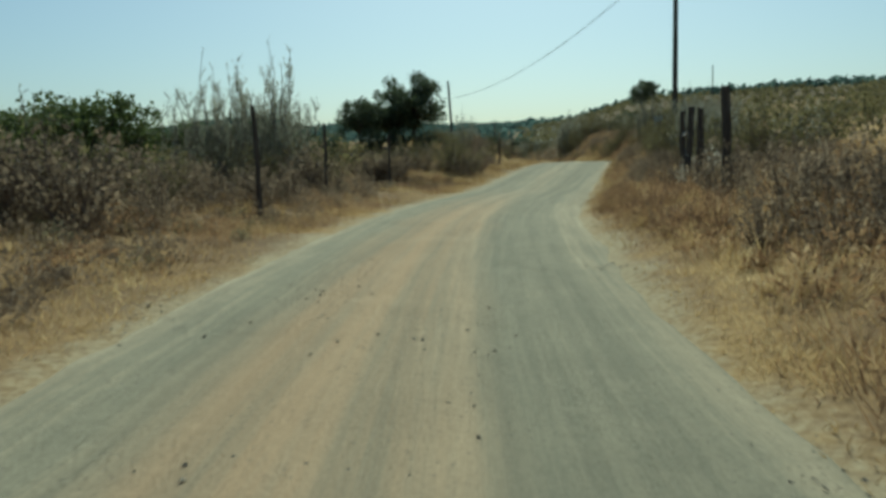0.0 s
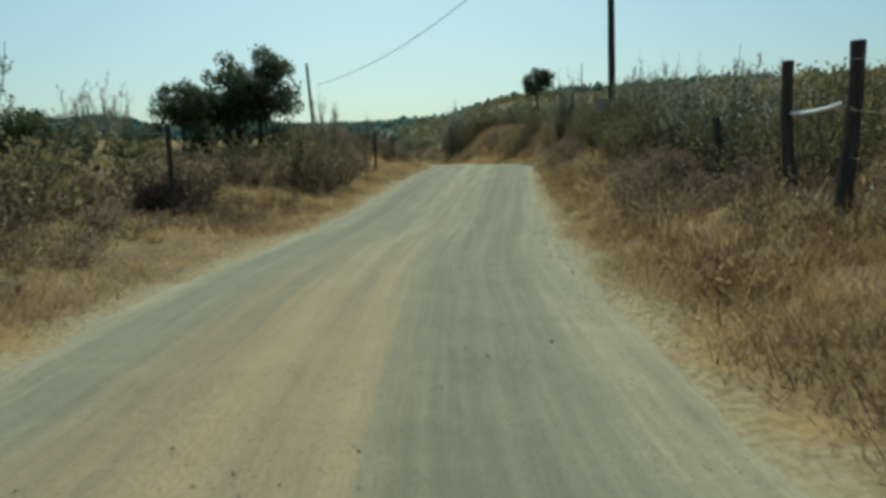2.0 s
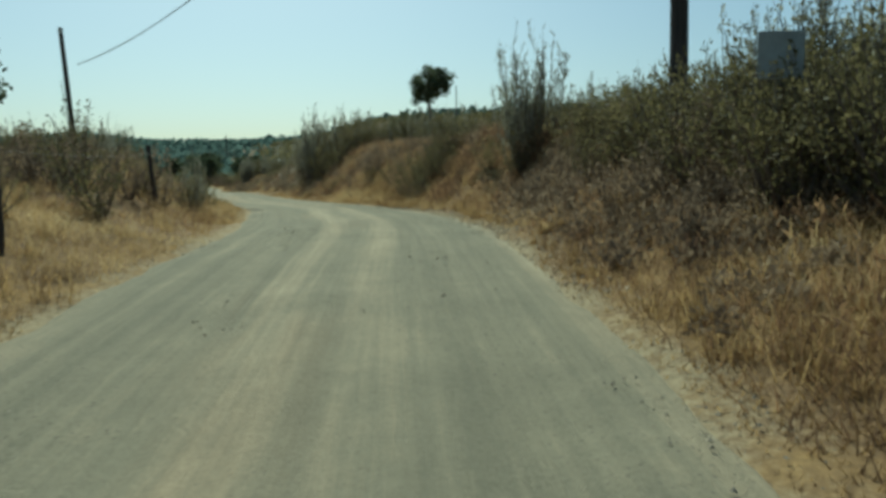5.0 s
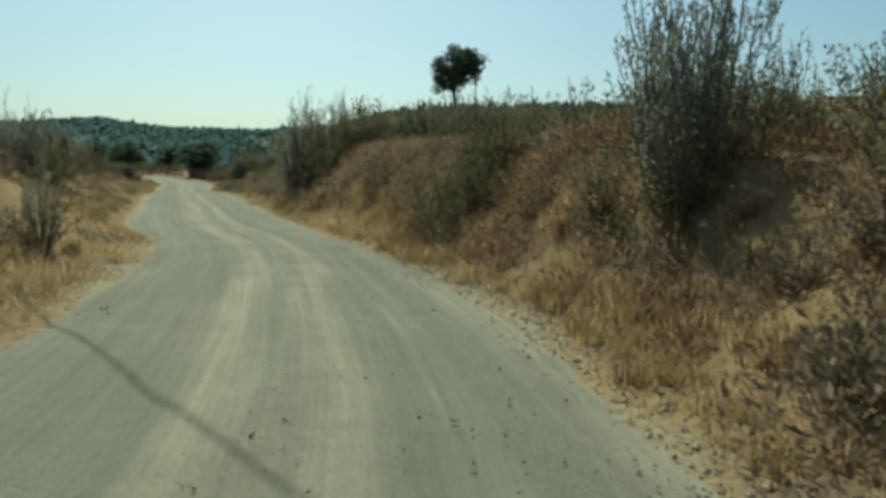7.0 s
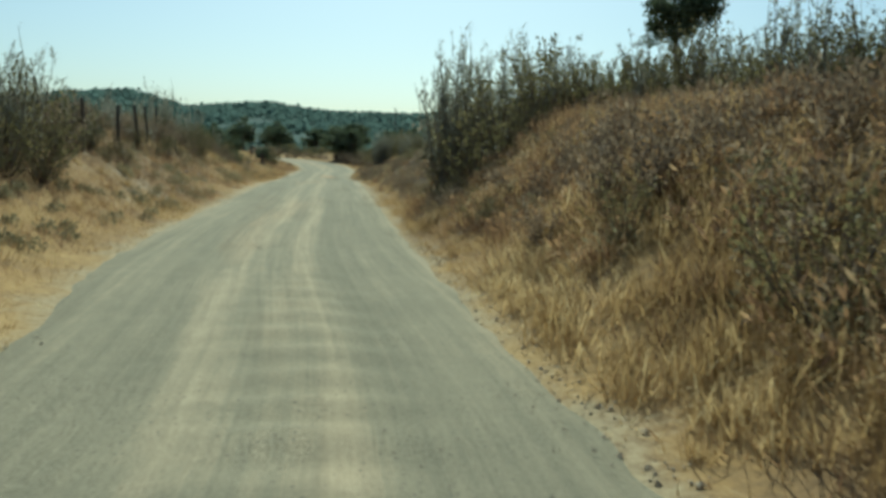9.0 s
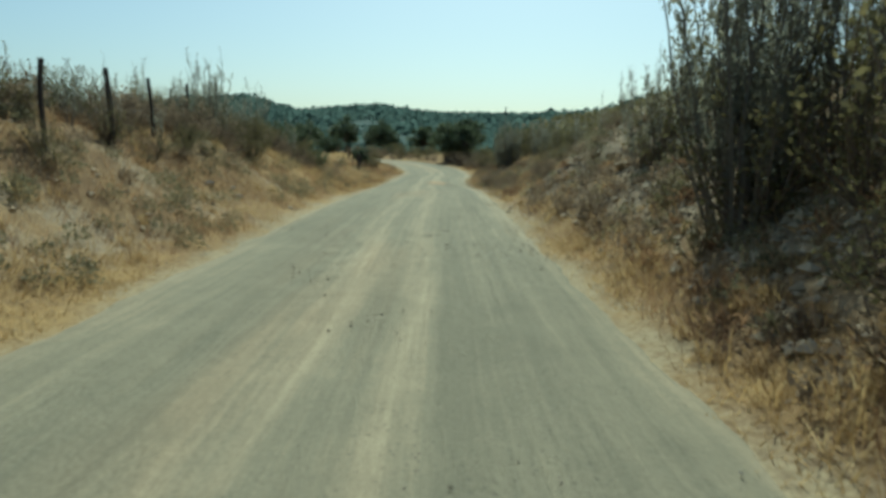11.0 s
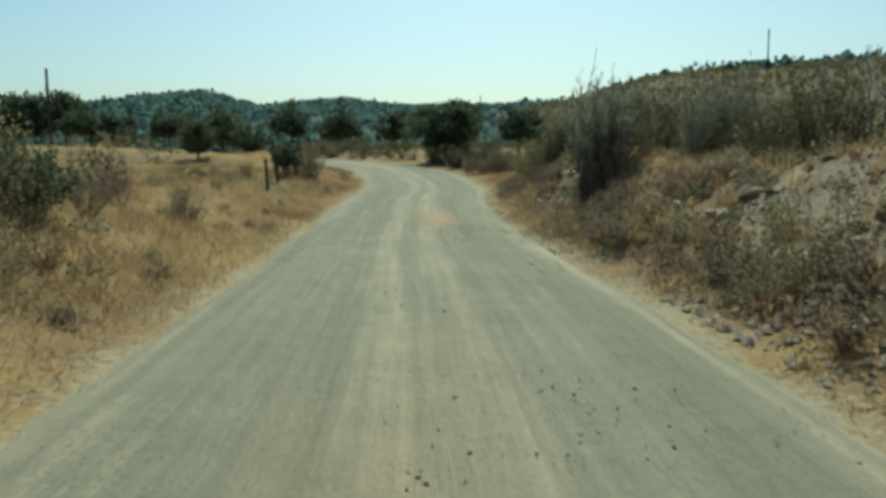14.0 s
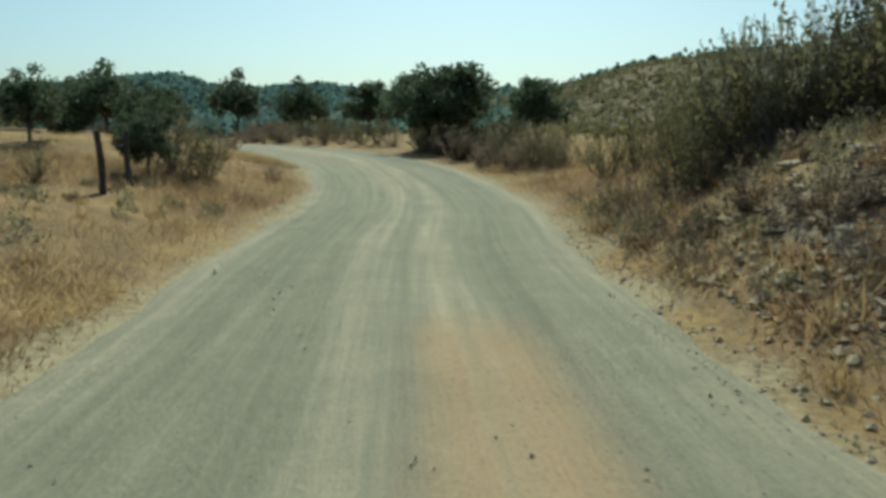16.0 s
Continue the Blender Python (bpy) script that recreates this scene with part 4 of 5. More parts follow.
# single plants that stand out: kind, x, y, size
for kind, x, y, size in (
    ("olive", 10.7, 46.6, 0.5), ("olive", 11.0, 47.2, 0.7), ("olive", 11.3, 46.6, 0.85), ("olive", 10.7, 47.6, 0.5), ("olive", 11.5, 47.6, 0.9), ("olive", 11.2, 45.9, 0.75), ("brown", 10.4, 46.8, 0.5), ("brown", 10.5, 46.1, 0.5), ("olive", 11.9, 46.9, 0.9),
    ("green", -13.4, 41.0, 0.95), ("green", -10.6, 43.0, 0.85), ("dark", -8.6, 42.4, 1.5), ("green", -16.0, 40.0, 1.0), ("dark", -12.2, 39.5, 1.5), ("dark", -6.6, 44.0, 1.3), ("green", -18.5, 42.0, 1.0), ("dark", -15.0, 43.5, 1.6),
    ("olive", 2.5, 99.7, 0.75), ("olive", 2.7, 100.5, 0.8), ("olive", 2.1, 100.4, 0.85), ("oak", 2.0, 99.3, 0.21), ("faroak", 8.0, 111.7, 0.5), ("faroak", 7.1, 112.3, 0.46), ("faroak", -8.6, 130.0, 0.55), ("olive", 1.2, 97.2, 0.5), ("faroak", -2.6, 104.8, 0.26), ("dark", 0.2, 95.6, 0.35), ("olive", 2.2, 102.2, 0.8),
    ("brown", 1.9, 32.4, 0.9), ("brown", 1.3, 31.6, 1.0), ("brown", 2.4, 33.6, 0.7), ("brown", 4.2, 42.0, 0.9), ("olive", 4.7, 43.5, 0.7), ("wisp", 4.8, 43.6, 0.35), ("brown", 3.7, 41.0, 0.8),
    ("olive", 0.5, 30.4, 0.9), ("olive", -2.3, 27.8, 1.0), ("brown", -1.6, 27.2, 1.2), ("olive", 2.2, 35.7, 0.7), ("olive", 5.0, 46.0, 0.6), ("wisp", 4.9, 46.4, 0.4), ("olive", 3.5, 38.2, 0.75),
    ("brown", 10.8, 52.4, 0.9), ("brown", 11.3, 53.6, 0.8), ("brown", 11.0, 51.6, 0.9), ("brown", 3.1, 7.0, 0.8), ("brown", 3.5, 6.5, 0.9),
    ("oak", -1.7, 49.2, 0.86), ("oak", -2.6, 50.4, 0.6), ("oak", -5.3, 48.6, 0.58), ("oak", -4.2, 51.0, 0.55), ("green", -11.4, 24.0, 1.2), ("green", -13.4, 26.0, 1.2), ("green", -12.9, 22.6, 1.0),
    ("wisp", -4.7, 22.8, 1.0), ("wisp", -5.4, 23.4, 1.42), ("wisp", -6.2, 22.8, 1.28), ("wisp", -6.9, 23.4, 1.35), ("wisp", -7.8, 22.9, 1.05), ("wisp", -5.0, 24.0, 1.35), ("wisp", -7.4, 23.8, 1.25), ("olive", -5.0, 22.2, 1.3), ("olive", -6.4, 22.0, 1.3), ("olive", -7.6, 22.4, 1.2),
    ("olive", 11.05, 41.2, 0.5), ("olive", 11.2, 41.3, 0.8), ("olive", 11.7, 41.5, 0.8), ("olive", 11.0, 42.3, 0.75), ("olive", 11.8, 42.6, 0.8), ("wisp", 11.25, 41.5, 0.74), ("wisp", 11.55, 42.0, 0.8), ("wisp", 11.95, 41.8, 0.76), ("olive", 1.95, 34.5, 0.6), ("olive", 2.45, 37.0, 0.6), ("olive", 3.0, 40.2, 1.05), ("olive", 3.9, 42.2, 0.6), ("brown", 2.2, 35.6, 0.8), ("wisp", -16.5, 82.0, 2.3), ("wisp", -18.2, 83.0, 2.5), ("wisp", -19.8, 82.0, 2.3), ("wisp", 1.3, 38.7, 0.78), ("dark", -2.6, 48.2, 1.2), ("dark", -0.9, 48.4, 1.0), ("dark", -4.4, 47.8, 1.2), ("faroak", -3.6, 112.0, 0.42), ("faroak", -6.6, 113.0, 0.36), ("dark", -1.6, 110.0, 1.1), ("dark", -4.8, 111.5, 1.0), ("dark", 17.2, 68.6, 1.3), ("dark", 20.6, 69.5, 1.0), ("dark", 15.4, 66.5, 0.7),
    ("olive", 10.3, 45.8, 0.7), ("olive", 10.9, 47.4, 0.75), ("brown", 10.2, 52.5, 0.7),
    ("thistle", 4.8, 13.2, 1.0), ("thistle", 5.1, 13.8, 1.1), ("thistle", 4.6, 12.4, 0.9), ("thistle", 4.5, 13.9, 0.7), ("thistle", 4.2, 12.9, 0.6), ("thistle", 5.3, 15.6, 0.8), ("thistle", 5.5, 16.6, 0.6), ("brown", 4.7, 14.6, 0.7), ("olive", 4.5, 12.0, 0.4), ("brown", 3.9, 8.3, 1.0), ("brown", 4.7, 8.9, 1.0), ("brown", 4.5, 7.5, 0.95), ("brown", 5.2, 8.2, 1.0),
    ("faroak", -4.3, 134, 0.64), ("faroak", -10.5, 140, 0.62), ("faroak", -3.0, 154, 0.75), ("faroak", 6.6, 122.6, 0.56), ("faroak", 8.6, 122, 0.58), ("faroak", 4.4, 124, 0.5), ("faroak", 12.1, 119, 0.5), ("olive", 7.0, 112.5, 1.0), ("olive", 8.4, 112.0, 1.0), ("olive", 9.6, 112.4, 0.9), ("faroak", -0.4, 135, 0.62), ("faroak", 16, 143, 0.66),
    ("faroak", -24, 138, 0.95), ("faroak", -27, 137, 0.9), ("faroak", -30, 139, 0.8), ("faroak", -21, 141, 0.75), ("faroak", -19, 113, 0.55), ("faroak", -15, 122, 0.45), ("faroak", -7, 118, 0.4),
    ("olive", 3.3, 58.2, 1.0), ("olive", 2.9, 59.2, 1.2), ("olive", 2.3, 58.9, 1.2), ("olive", 3.1, 57.4, 0.9), ("wisp", 2.7, 58.3, 0.6), ("wisp", 2.5, 59.6, 0.65), ("wisp", 2.1, 57.5, 0.6),
    ("wisp", -0.3, 84.0, 0.6), ("wisp", -1.0, 85.0, 0.65), ("wisp", 0.3, 83.2, 0.5), ("wisp", 1.0, 76.0, 0.75), ("wisp", 0.2, 77.0, 0.8), ("wisp", 1.6, 78.0, 0.6), ("wisp", 0.4, 74.4, 0.46), ("wisp", 0.5, 75.6, 0.62), ("wisp", 0.6, 78.4, 0.55), ("wisp", 0.2, 79.4, 0.5), ("wisp", 0.5, 81.0, 0.48), ("wisp", 0.4, 72.5, 0.36), ("wisp", 1.6, 76.5, 0.45), ("wisp", 0.8, 70.0, 0.42), ("wisp", 0.4, 78.0, 0.55), ("wisp", -0.6, 80.0, 0.7), ("wisp", -1.5, 77.0, 0.7),
    ("wisp", 10.6, 95.0, 0.55), ("wisp", 10.2, 95.8, 0.5), ("wisp", 11.2, 94.8, 0.6), ("wisp", 12.0, 94.0, 0.6), ("olive", 10.6, 95.6, 1.1), ("olive", 12.2, 61.0, 1.4), ("olive", 13.0, 62.0, 1.4), ("wisp", 10.5, 62.4, 1.0), ("wisp", 10.75, 63.0, 1.1), ("wisp", 10.6, 62.8, 1.05), ("wisp", 11.2, 63.4, 0.95), ("olive", 10.6, 62.2, 1.2), ("olive", 11.0, 63.0, 1.3), ("olive", 11.9, 59.8, 1.3), ("olive", 10.7, 59.4, 1.3), ("olive", 11.3, 60.2, 1.4), ("wisp", 11.5, 62.6, 0.8), ("wisp", 12.1, 62.9, 0.75), ("olive", 10.9, 61.0, 1.1),
    ("olive", 10.9, 67.2, 0.85), ("olive", 11.4, 67.8, 0.95), ("wisp", 10.8, 67.5, 0.42), ("wisp", 11.3, 68.2, 0.5), ("olive", 11.9, 68.5, 1.0), ("stalk", 12.0, 74.0, 0.9), ("stalk", 12.4, 75.6, 1.0), ("stalk", 12.0, 77.4, 0.9), ("stalk", 11.6, 79.0, 0.8), ("wisp", 13.6, 74.0, 0.6), ("wisp", 14.6, 68.0, 0.7),
    ("olive", 1.2, 30.0, 1.0), ("olive", 0.6, 31.0, 1.25), ("olive", 0.2, 29.8, 1.15), ("brown", 1.5, 30.6, 1.2), ("brown", 0.9, 29.3, 1.2), ("olive", 0.3, 32.6, 1.0), ("brown", 3.6, 102.0, 0.5), ("wisp", 9.8, 88.9, 0.7), ("wisp", 10.1, 89.1, 0.74), ("wisp", 9.95, 89.3, 0.68), ("wisp", 10.25, 88.7, 0.62), ("olive", 9.85, 89.0, 0.85), ("olive", 10.15, 89.2, 1.0), ("olive", 10.35, 88.8, 0.9), ("brown", 9.7, 88.7, 0.55), ("wisp", 11.0, 86.8, 0.5), ("wisp", 11.3, 87.1, 0.46), ("wisp", 11.7, 86.7, 0.5), ("olive", 9.4, 79.9, 0.36), ("brown", 9.6, 79.6, 0.55), ("brown", 9.25, 80.2, 0.5), ("olive", 9.7, 80.0, 0.32), ("wisp", 2.0, 80.6, 0.45), ("dark", 2.5, 82.5, 0.55), ("olive", 2.2, 82.3, 0.75), ("olive", 2.8, 81.9, 0.6), ("brown", 1.9, 82.8, 1.0), ("brown", 3.4, 81.1, 0.4), ("brown", 0.8, 88.7, 0.9), ("olive", 0.4, 89.2, 0.65), ("brown", 2.0, 104.4, 0.5),
):
    plant(kind, x, y, size)
put_plant("oak_tree", list(zip(("trunk", "crown"), ROUND_OAK)), "small round-headed oak on the top of the bank", "tree", "evergreen oaks", 18.8, 69.0, 1.0)

BEHIND = {"olive": [], "brown": []}
# scrub along the banks: kind, side, y from, y to, distance from the edge from, to, how many, size from, to
for kind, side, y0, y1, e0, e1, count, a, b in (
    ("olive", 1, 20, 27, 2.8, 4.6, 16, 0.8, 1.1), ("olive", 1, 27, 36, 2.5, 4.4, 36, 0.75, 1.1), ("stalk", 1, 24, 36, 2.4, 4.4, 44, 0.95, 1.45), ("olive", 1, 26, 35, 2.2, 3.2, 18, 0.8, 1.1), ("olive", 1, 41, 62, 2.6, 4.6, 30, 0.45, 0.8), ("olive", 1, 48, 62, 3.9, 6.0, 34, 0.75, 1.05), ("olive", 1, 33, 40, 1.5, 4.2, 40, 0.6, 0.9), ("olive", 1, 40, 44, 2.4, 4.4, 12, 0.6, 0.9), ("brown", 1, 33, 40, 0.6, 2.4, 22, 0.5, 0.8), ("brown", 1, 20, 36, 1.9, 2.4, 20, 0.5, 0.8), ("olive", 1, 28, 35, 1.9, 2.4, 24, 0.6, 0.95), ("olive", 1, 35, 40, 1.3, 2.4, 8, 0.4, 0.6), ("olive", 1, 45, 50, 1.0, 2.4, 4, 0.5, 0.7), ("olive", 1, 46, 60, 0.9, 2.8, 10, 0.4, 0.65), ("brown", 1, 58, 84, 0.4, 1.5, 28, 0.35, 0.65), ("olive", 1, 102.5, 112, 0.8, 2.4, 8, 0.45, 0.75), ("brown", 1, 34, 58, 1.4, 3.8, 18, 0.5, 0.9),
    ("stalk", 1, 21, 66, 2.8, 6.0, 70, 0.6, 1.05), ("brown", 1, 58, 82, 1.2, 4.5, 24, 0.35, 0.65), ("olive", 1, 60, 82, 0.8, 2.2, 12, 0.3, 0.5), ("brown", 1, 79, 97, 0.4, 1.6, 30, 0.35, 0.6), ("olive", 1, 62, 80, 3.4, 6.5, 14, 0.5, 0.8), ("olive", 1, 80, 90, 2.6, 5.5, 16, 0.5, 0.8), ("olive", 1, 84, 98.5, 2.9, 4.8, 54, 0.65, 1.0), ("olive", 1, 95, 99, 1.2, 2.8, 16, 0.6, 0.9), ("olive", 1, 93, 98.5, 2.5, 4.4, 20, 1.05, 1.4), ("brown", 1, 80, 89, 0.6, 2.2, 22, 0.3, 0.5), ("stalk", 1, 84, 98, 2.8, 4.6, 20, 0.6, 1.0),
    ("brown", 1, 2, 18, 1.4, 4.0, 14, 0.6, 1.0), ("brown", 1, 22, 27, 1.2, 2.2, 14, 0.5, 0.8),
    ("brown", -1, 2, 34, 1.9, 7.0, 60, 0.6, 1.2), ("brown", -1, 4, 28, 2.6, 7.0, 40, 1.1, 1.7), ("olive", -1, 4, 30, 3.2, 5.5, 14, 0.8, 1.3), ("brown", -1, 34, 50, 2.2, 6.0, 18, 0.7, 1.2),
    ("olive", -1, 49, 61, 3.2, 6.0, 22, 0.55, 1.0), ("brown", -1, 60, 80, 2.6, 4.8, 58, 0.75, 1.15), ("olive", -1, 64, 80, 3.2, 6.0, 20, 0.5, 0.8), ("olive", -1, 62, 72, 5.0, 8.0, 8, 0.5, 0.8), ("olive", -1, 73, 83, 1.9, 4.6, 28, 0.55, 0.85), ("brown", -1, 74, 84, 2.4, 5.0, 8, 0.6, 0.9), ("brown", -1, 71, 83, 2.5, 4.0, 46, 0.45, 0.7), ("brown", -1, 52, 80, 2.4, 5.0, 22, 0.5, 0.9), ("stalk", -1, 50, 84, 2.6, 5.5, 54, 0.5, 0.9), ("brown", -1, 72, 84, 2.2, 4.0, 10, 0.5, 0.8), ("olive", -1, 60, 72, 2.0, 3.2, 16, 0.4, 0.6),
    ("brown", 1, 103, 126, 0.7, 3.2, 46, 0.7, 1.15), ("olive", 1, 103, 124, 1.2, 3.4, 30, 0.6, 0.95), ("brown", -1, 108, 124, 0.8, 3.0, 16, 0.5, 0.8), ("brown", -1, 84, 98, 1.5, 9.0, 14, 0.3, 0.6), ("brown", -1, 79, 88, 1.6, 4.5, 12, 0.5, 0.8), ("olive", -1, 80, 87, 2.6, 6.0, 8, 0.45, 0.7),
):
    for _ in range(count):
        out = rng.uniform(e0, e1)
        px, py = beside(rng.uniform(y0, y1), out, side)
        if side > 0 and ((out < 2.8 and 40.2 < py < 45.4) or (1.0 < out < 3.2 and 80.2 < py < 84) or (1.2 < out < 3.8 and 47.5 < py < 59)):      # open grass and bare rock here
            continue
        if kind in BEHIND and out > 2.4:
            BEHIND[kind].append((px, py, rng.uniform(a, b)))
        else:
            plant(kind, px, py, rng.uniform(a, b))


def thicket(name, kinds, mat, label, places, seed):
    """The scrub behind the first row, grown into one thicket."""
    r = np.random.default_rng(seed)
    vs, fs, base = [[], []], [[], []], [0, 0]
    for x, y, size in places:
        t = r.uniform(0, 6.28)
        rot = np.array([[math.cos(t), -math.sin(t), 0], [math.sin(t), math.cos(t), 0], [0, 0, 1]])
        foot = [x, y, float(land(np.array([x]), np.array([y]))[0]) - 0.03]
        for i, me in enumerate(kinds[r.integers(len(kinds))]):
            co = np.empty(len(me.vertices) * 3, np.float32)
            me.vertices.foreach_get("co", co)
            idx = np.empty(len(me.loops), np.int32)
            me.loops.foreach_get("vertex_index", idx)
            vs[i].append(co.reshape(-1, 3) @ rot.T * size + foot)
            fs[i].append(idx.reshape(-1, 4) + base[i])
            base[i] += len(me.vertices)
    root = tagged(new(name), label, "scrub", kind="stuff")
    for i, (piece, m) in enumerate((("branchwork", TWIG), ("foliage", mat))):
        part(piece, mesh_from(piece, np.concatenate(vs[i]), np.concatenate(fs[i]), m), root, kind="stuff")


thicket("bank_scrub", OLIVES, OLIVE, "olive-brown thicket growing along the tops of the banks", BEHIND["olive"], 72)
thicket("withered_scrub", BROWNS, BROWNLEAF, "withered grey-brown thicket behind the road verges", BEHIND["brown"], 73)


# ---- posts, poles and wires ----
def post_mesh(height, radius, seed):
    r = np.random.default_rng(seed)
    k = 7
    u = np.linspace(0, 1, k)
    path = np.stack([0.02 * np.sin(u * 5 + seed), 0.02 * np.cos(u * 4 + seed), u * (height + 0.3) - 0.3], 1)[None]
    v, f = tube_paths(path, (radius * (1 - 0.12 * u) * r.uniform(0.93, 1.07, k))[None], 10)
    v = np.concatenate([v, [[path[0, -1, 0], path[0, -1, 1], height + 0.01]]])
    f = [list(q) for q in f] + [[(k - 1) * 10 + j, (k - 1) * 10 + (j + 1) % 10, len(v) - 1] for j in range(10)]
    me = bpy.data.meshes.new("post")
    me.from_pydata(v.tolist(), [], f)
    me.materials.append(POSTWOOD)
    return me


def cord(name, points, radius, mat, parent=None, sides=5):
    v, f = tube_paths(np.array(points, float)[None], np.full((1, len(points)), radius), sides)
    ob = new(name, mesh_from(name, v, f, mat, True))
    ob.parent = parent
    return ob


def fence(places, height, radius, wires, seed, label):
    """Posts as parts of one fence, with sagging wires between them."""
    root = tagged(new("wire_fence"), label, "fence", "roadside fences")
    tops = []
    for i, (x, y) in enumerate(places):
        z = float(land(np.array([x]), np.array([y]))[0])
        r = np.random.default_rng(seed + i)
        h = height * r.uniform(0.93, 1.05)
        ob = new("post", post_mesh(h, radius * r.uniform(0.85, 1.15), seed + i))
        ob.parent = root
        ob.matrix_basis = pose(x, y, z, r.uniform(-3, 3), r.uniform(-3, 3), r.uniform(0, 360))
        tops.append((x, y, z, h))
    for (x0, y0, z0, h0), (x1, y1, z1, h1) in zip(tops, tops[1:]):
        for w in wires:
            u = np.linspace(0, 1, 9)
            line = np.stack([x0 + (x1 - x0) * u, y0 + (y1 - y0) * u, z0 + h0 * w + (z1 + h1 * w - z0 - h0 * w) * u - 0.05 * 4 * u * (1 - u)], 1)
            cord("wire", line, 0.0018, WIRE, root, 3)


fence([(4.33, 11.3), (4.95, 14.3), (5.76, 17.35), (6.15, 18.7)], 1.6, 0.075, (0.35, 0.62, 0.9), 300, "dark weathered round wooden posts with sagging wire")
fence([(7.1, 21.9), (8.4, 25.5), (9.6, 29.2), (10.7, 31.0)], 1.2, 0.06, (0.35, 0.62, 0.9), 310, "weathered wooden posts with wire hidden in scrub")
fence([(-3.3, 13.5), (-3.0, 19.2), (-1.7, 25.0)], 1.95, 0.045, (0.9,), 330, "thin weathered wooden posts with wire among dry scrub")
fence([(0.5, 30.6), (2.8, 35.6), (4.1, 41.6)], 1.15, 0.045, (0.85,), 335, "short weathered wooden posts with wire beside golden grass")
fence([(2.35, 60.4), (2.4, 62.6), (2.45, 65.0), (2.3, 67.2), (1.9, 69.8), (1.3, 73.2), (1.1, 76.6), (0.75, 80.3)], 1.2, 0.038, (0.5, 0.9), 360, "weathered wooden posts with wire on the grassy bank")
fence([(2.76, 92.8), (2.1, 97.2), (2.16, 98.1), (1.3, 100.8), (0.6, 104.0)], 0.85, 0.045, (0.8,), 380, "short weathered wooden posts with wire beside a straw field")


# a strip of white tape between two posts
u_ = np.linspace(0, 1, 8)
tape = cord("white_tape", np.stack([5.74 + 0.38 * u_, 17.35 + 1.35 * u_, 1.95 - 0.01 * u_ - 0.12 * u_ * (1 - u_)], 1), 0.025, PLASTIC)
tagged(tape, "strip of white plastic tape tied between two fence posts", "tape")


def utility_pole(x, y, height, radius, label, lean=(0, 0)):
    z = float(land(np.array([x]), np.array([y]))[0])
    root = tagged(new("utility_pole"), label, "pole", "utility poles")
    u = np.linspace(0, 1, 10)
    v, f = tube_paths(np.stack([0 * u, 0 * u, u * (height + 0.6) - 0.6], 1)[None], (radius * (1 - 0.28 * u))[None], 14)
    part("shaft", mesh_from("shaft", v, f, POLEWOOD, True), root)
    for s in (-1, 1):
        bv, bf = tube_paths(np.array([[[0, 0, height - 0.25], [0.02, s * 0.16, height - 0.25], [0.02, s * 0.17, height - 0.16], [0.02, s * 0.17, height - 0.06]]]), np.array([[0.012, 0.012, 0.04, 0.03]]), 8)
        part("insulator", mesh_from("insulator", bv, bf, PLASTIC, True), root, "pale insulator on an iron hook")
    root.matrix_basis = pose(x, y, z, lean[0], lean[1], 0)
    return np.array([x, y, z + height - 0.2])


def span(name, a, b, sag, radius, label):
    u = np.linspace(0, 1, 40)[:, None]
    line = a + (b - a) * u
    line[:, 2] -= sag * 4 * (u * (1 - u))[:, 0]
    tagged(cord(name, line, radius, CABLE), label, "cable", "overhead cables")


top1 = utility_pole(11.57, 36.7, 9.0, 0.14, "dark tarred wooden utility pole rising from scrub")
utility_pole(1.0, 58.5, 4.9, 0.11, "dark wooden utility pole standing in the field", (0, -3))
utility_pole(-22.0, 131.8, 6.2, 0.13, "dark wooden utility pole beside distant trees")
utility_pole(24.0, 327.0, 11.0, 0.22, "far utility pole on the wooded ridge")
utility_pole(114.0, 312.0, 13.0, 0.26, "far utility pole on the wooded ridge")
top3 = np.array([16.0, -12.0, top1[2] + 0.4])
span("overhead_cable", top1, np.array([1.25, 58.5, 6.7]), 1.2, 0.016, "black overhead cable crossing above the road")
span("overhead_cable", top3, top1, 1.3, 0.013, "black overhead cable running along the field")


# ---- a sign seen from behind ----
def sign_back(x, y, turn):
    z = float(land(np.array([x]), np.array([y]))[0])
    root = tagged(new("road_sign"), "grey back of a small metal sign standing in scrub", "sign")
    bm = bmesh.new()
    bmesh.ops.create_cube(bm, size=1.0)
    for v in bm.verts:
        v.co = Vector((v.co.x * 0.40, v.co.y * 0.02, v.co.z * 0.42 + 1.14))
    bmesh.ops.bevel(bm, geom=bm.edges[:], offset=0.008, segments=2, affect="EDGES")
    me = bpy.data.meshes.new("panel")
    bm.to_mesh(me)
    bm.free()
    me.materials.append(SIGNBACK)
    part("panel", me, root)
    v, f = tube_paths(np.array([[[0, 0.035, -0.3], [0, 0.035, 0.9], [0, 0.035, 1.32]]]), np.full((1, 3), 0.03), 10)
    part("sign_post", mesh_from("sign_post", v, f, WIRE, True), root, "galvanised steel post")
    root.matrix_basis = pose(x, y, z, 0, 1.5, turn)


sign_back(9.55, 32.7, -28)

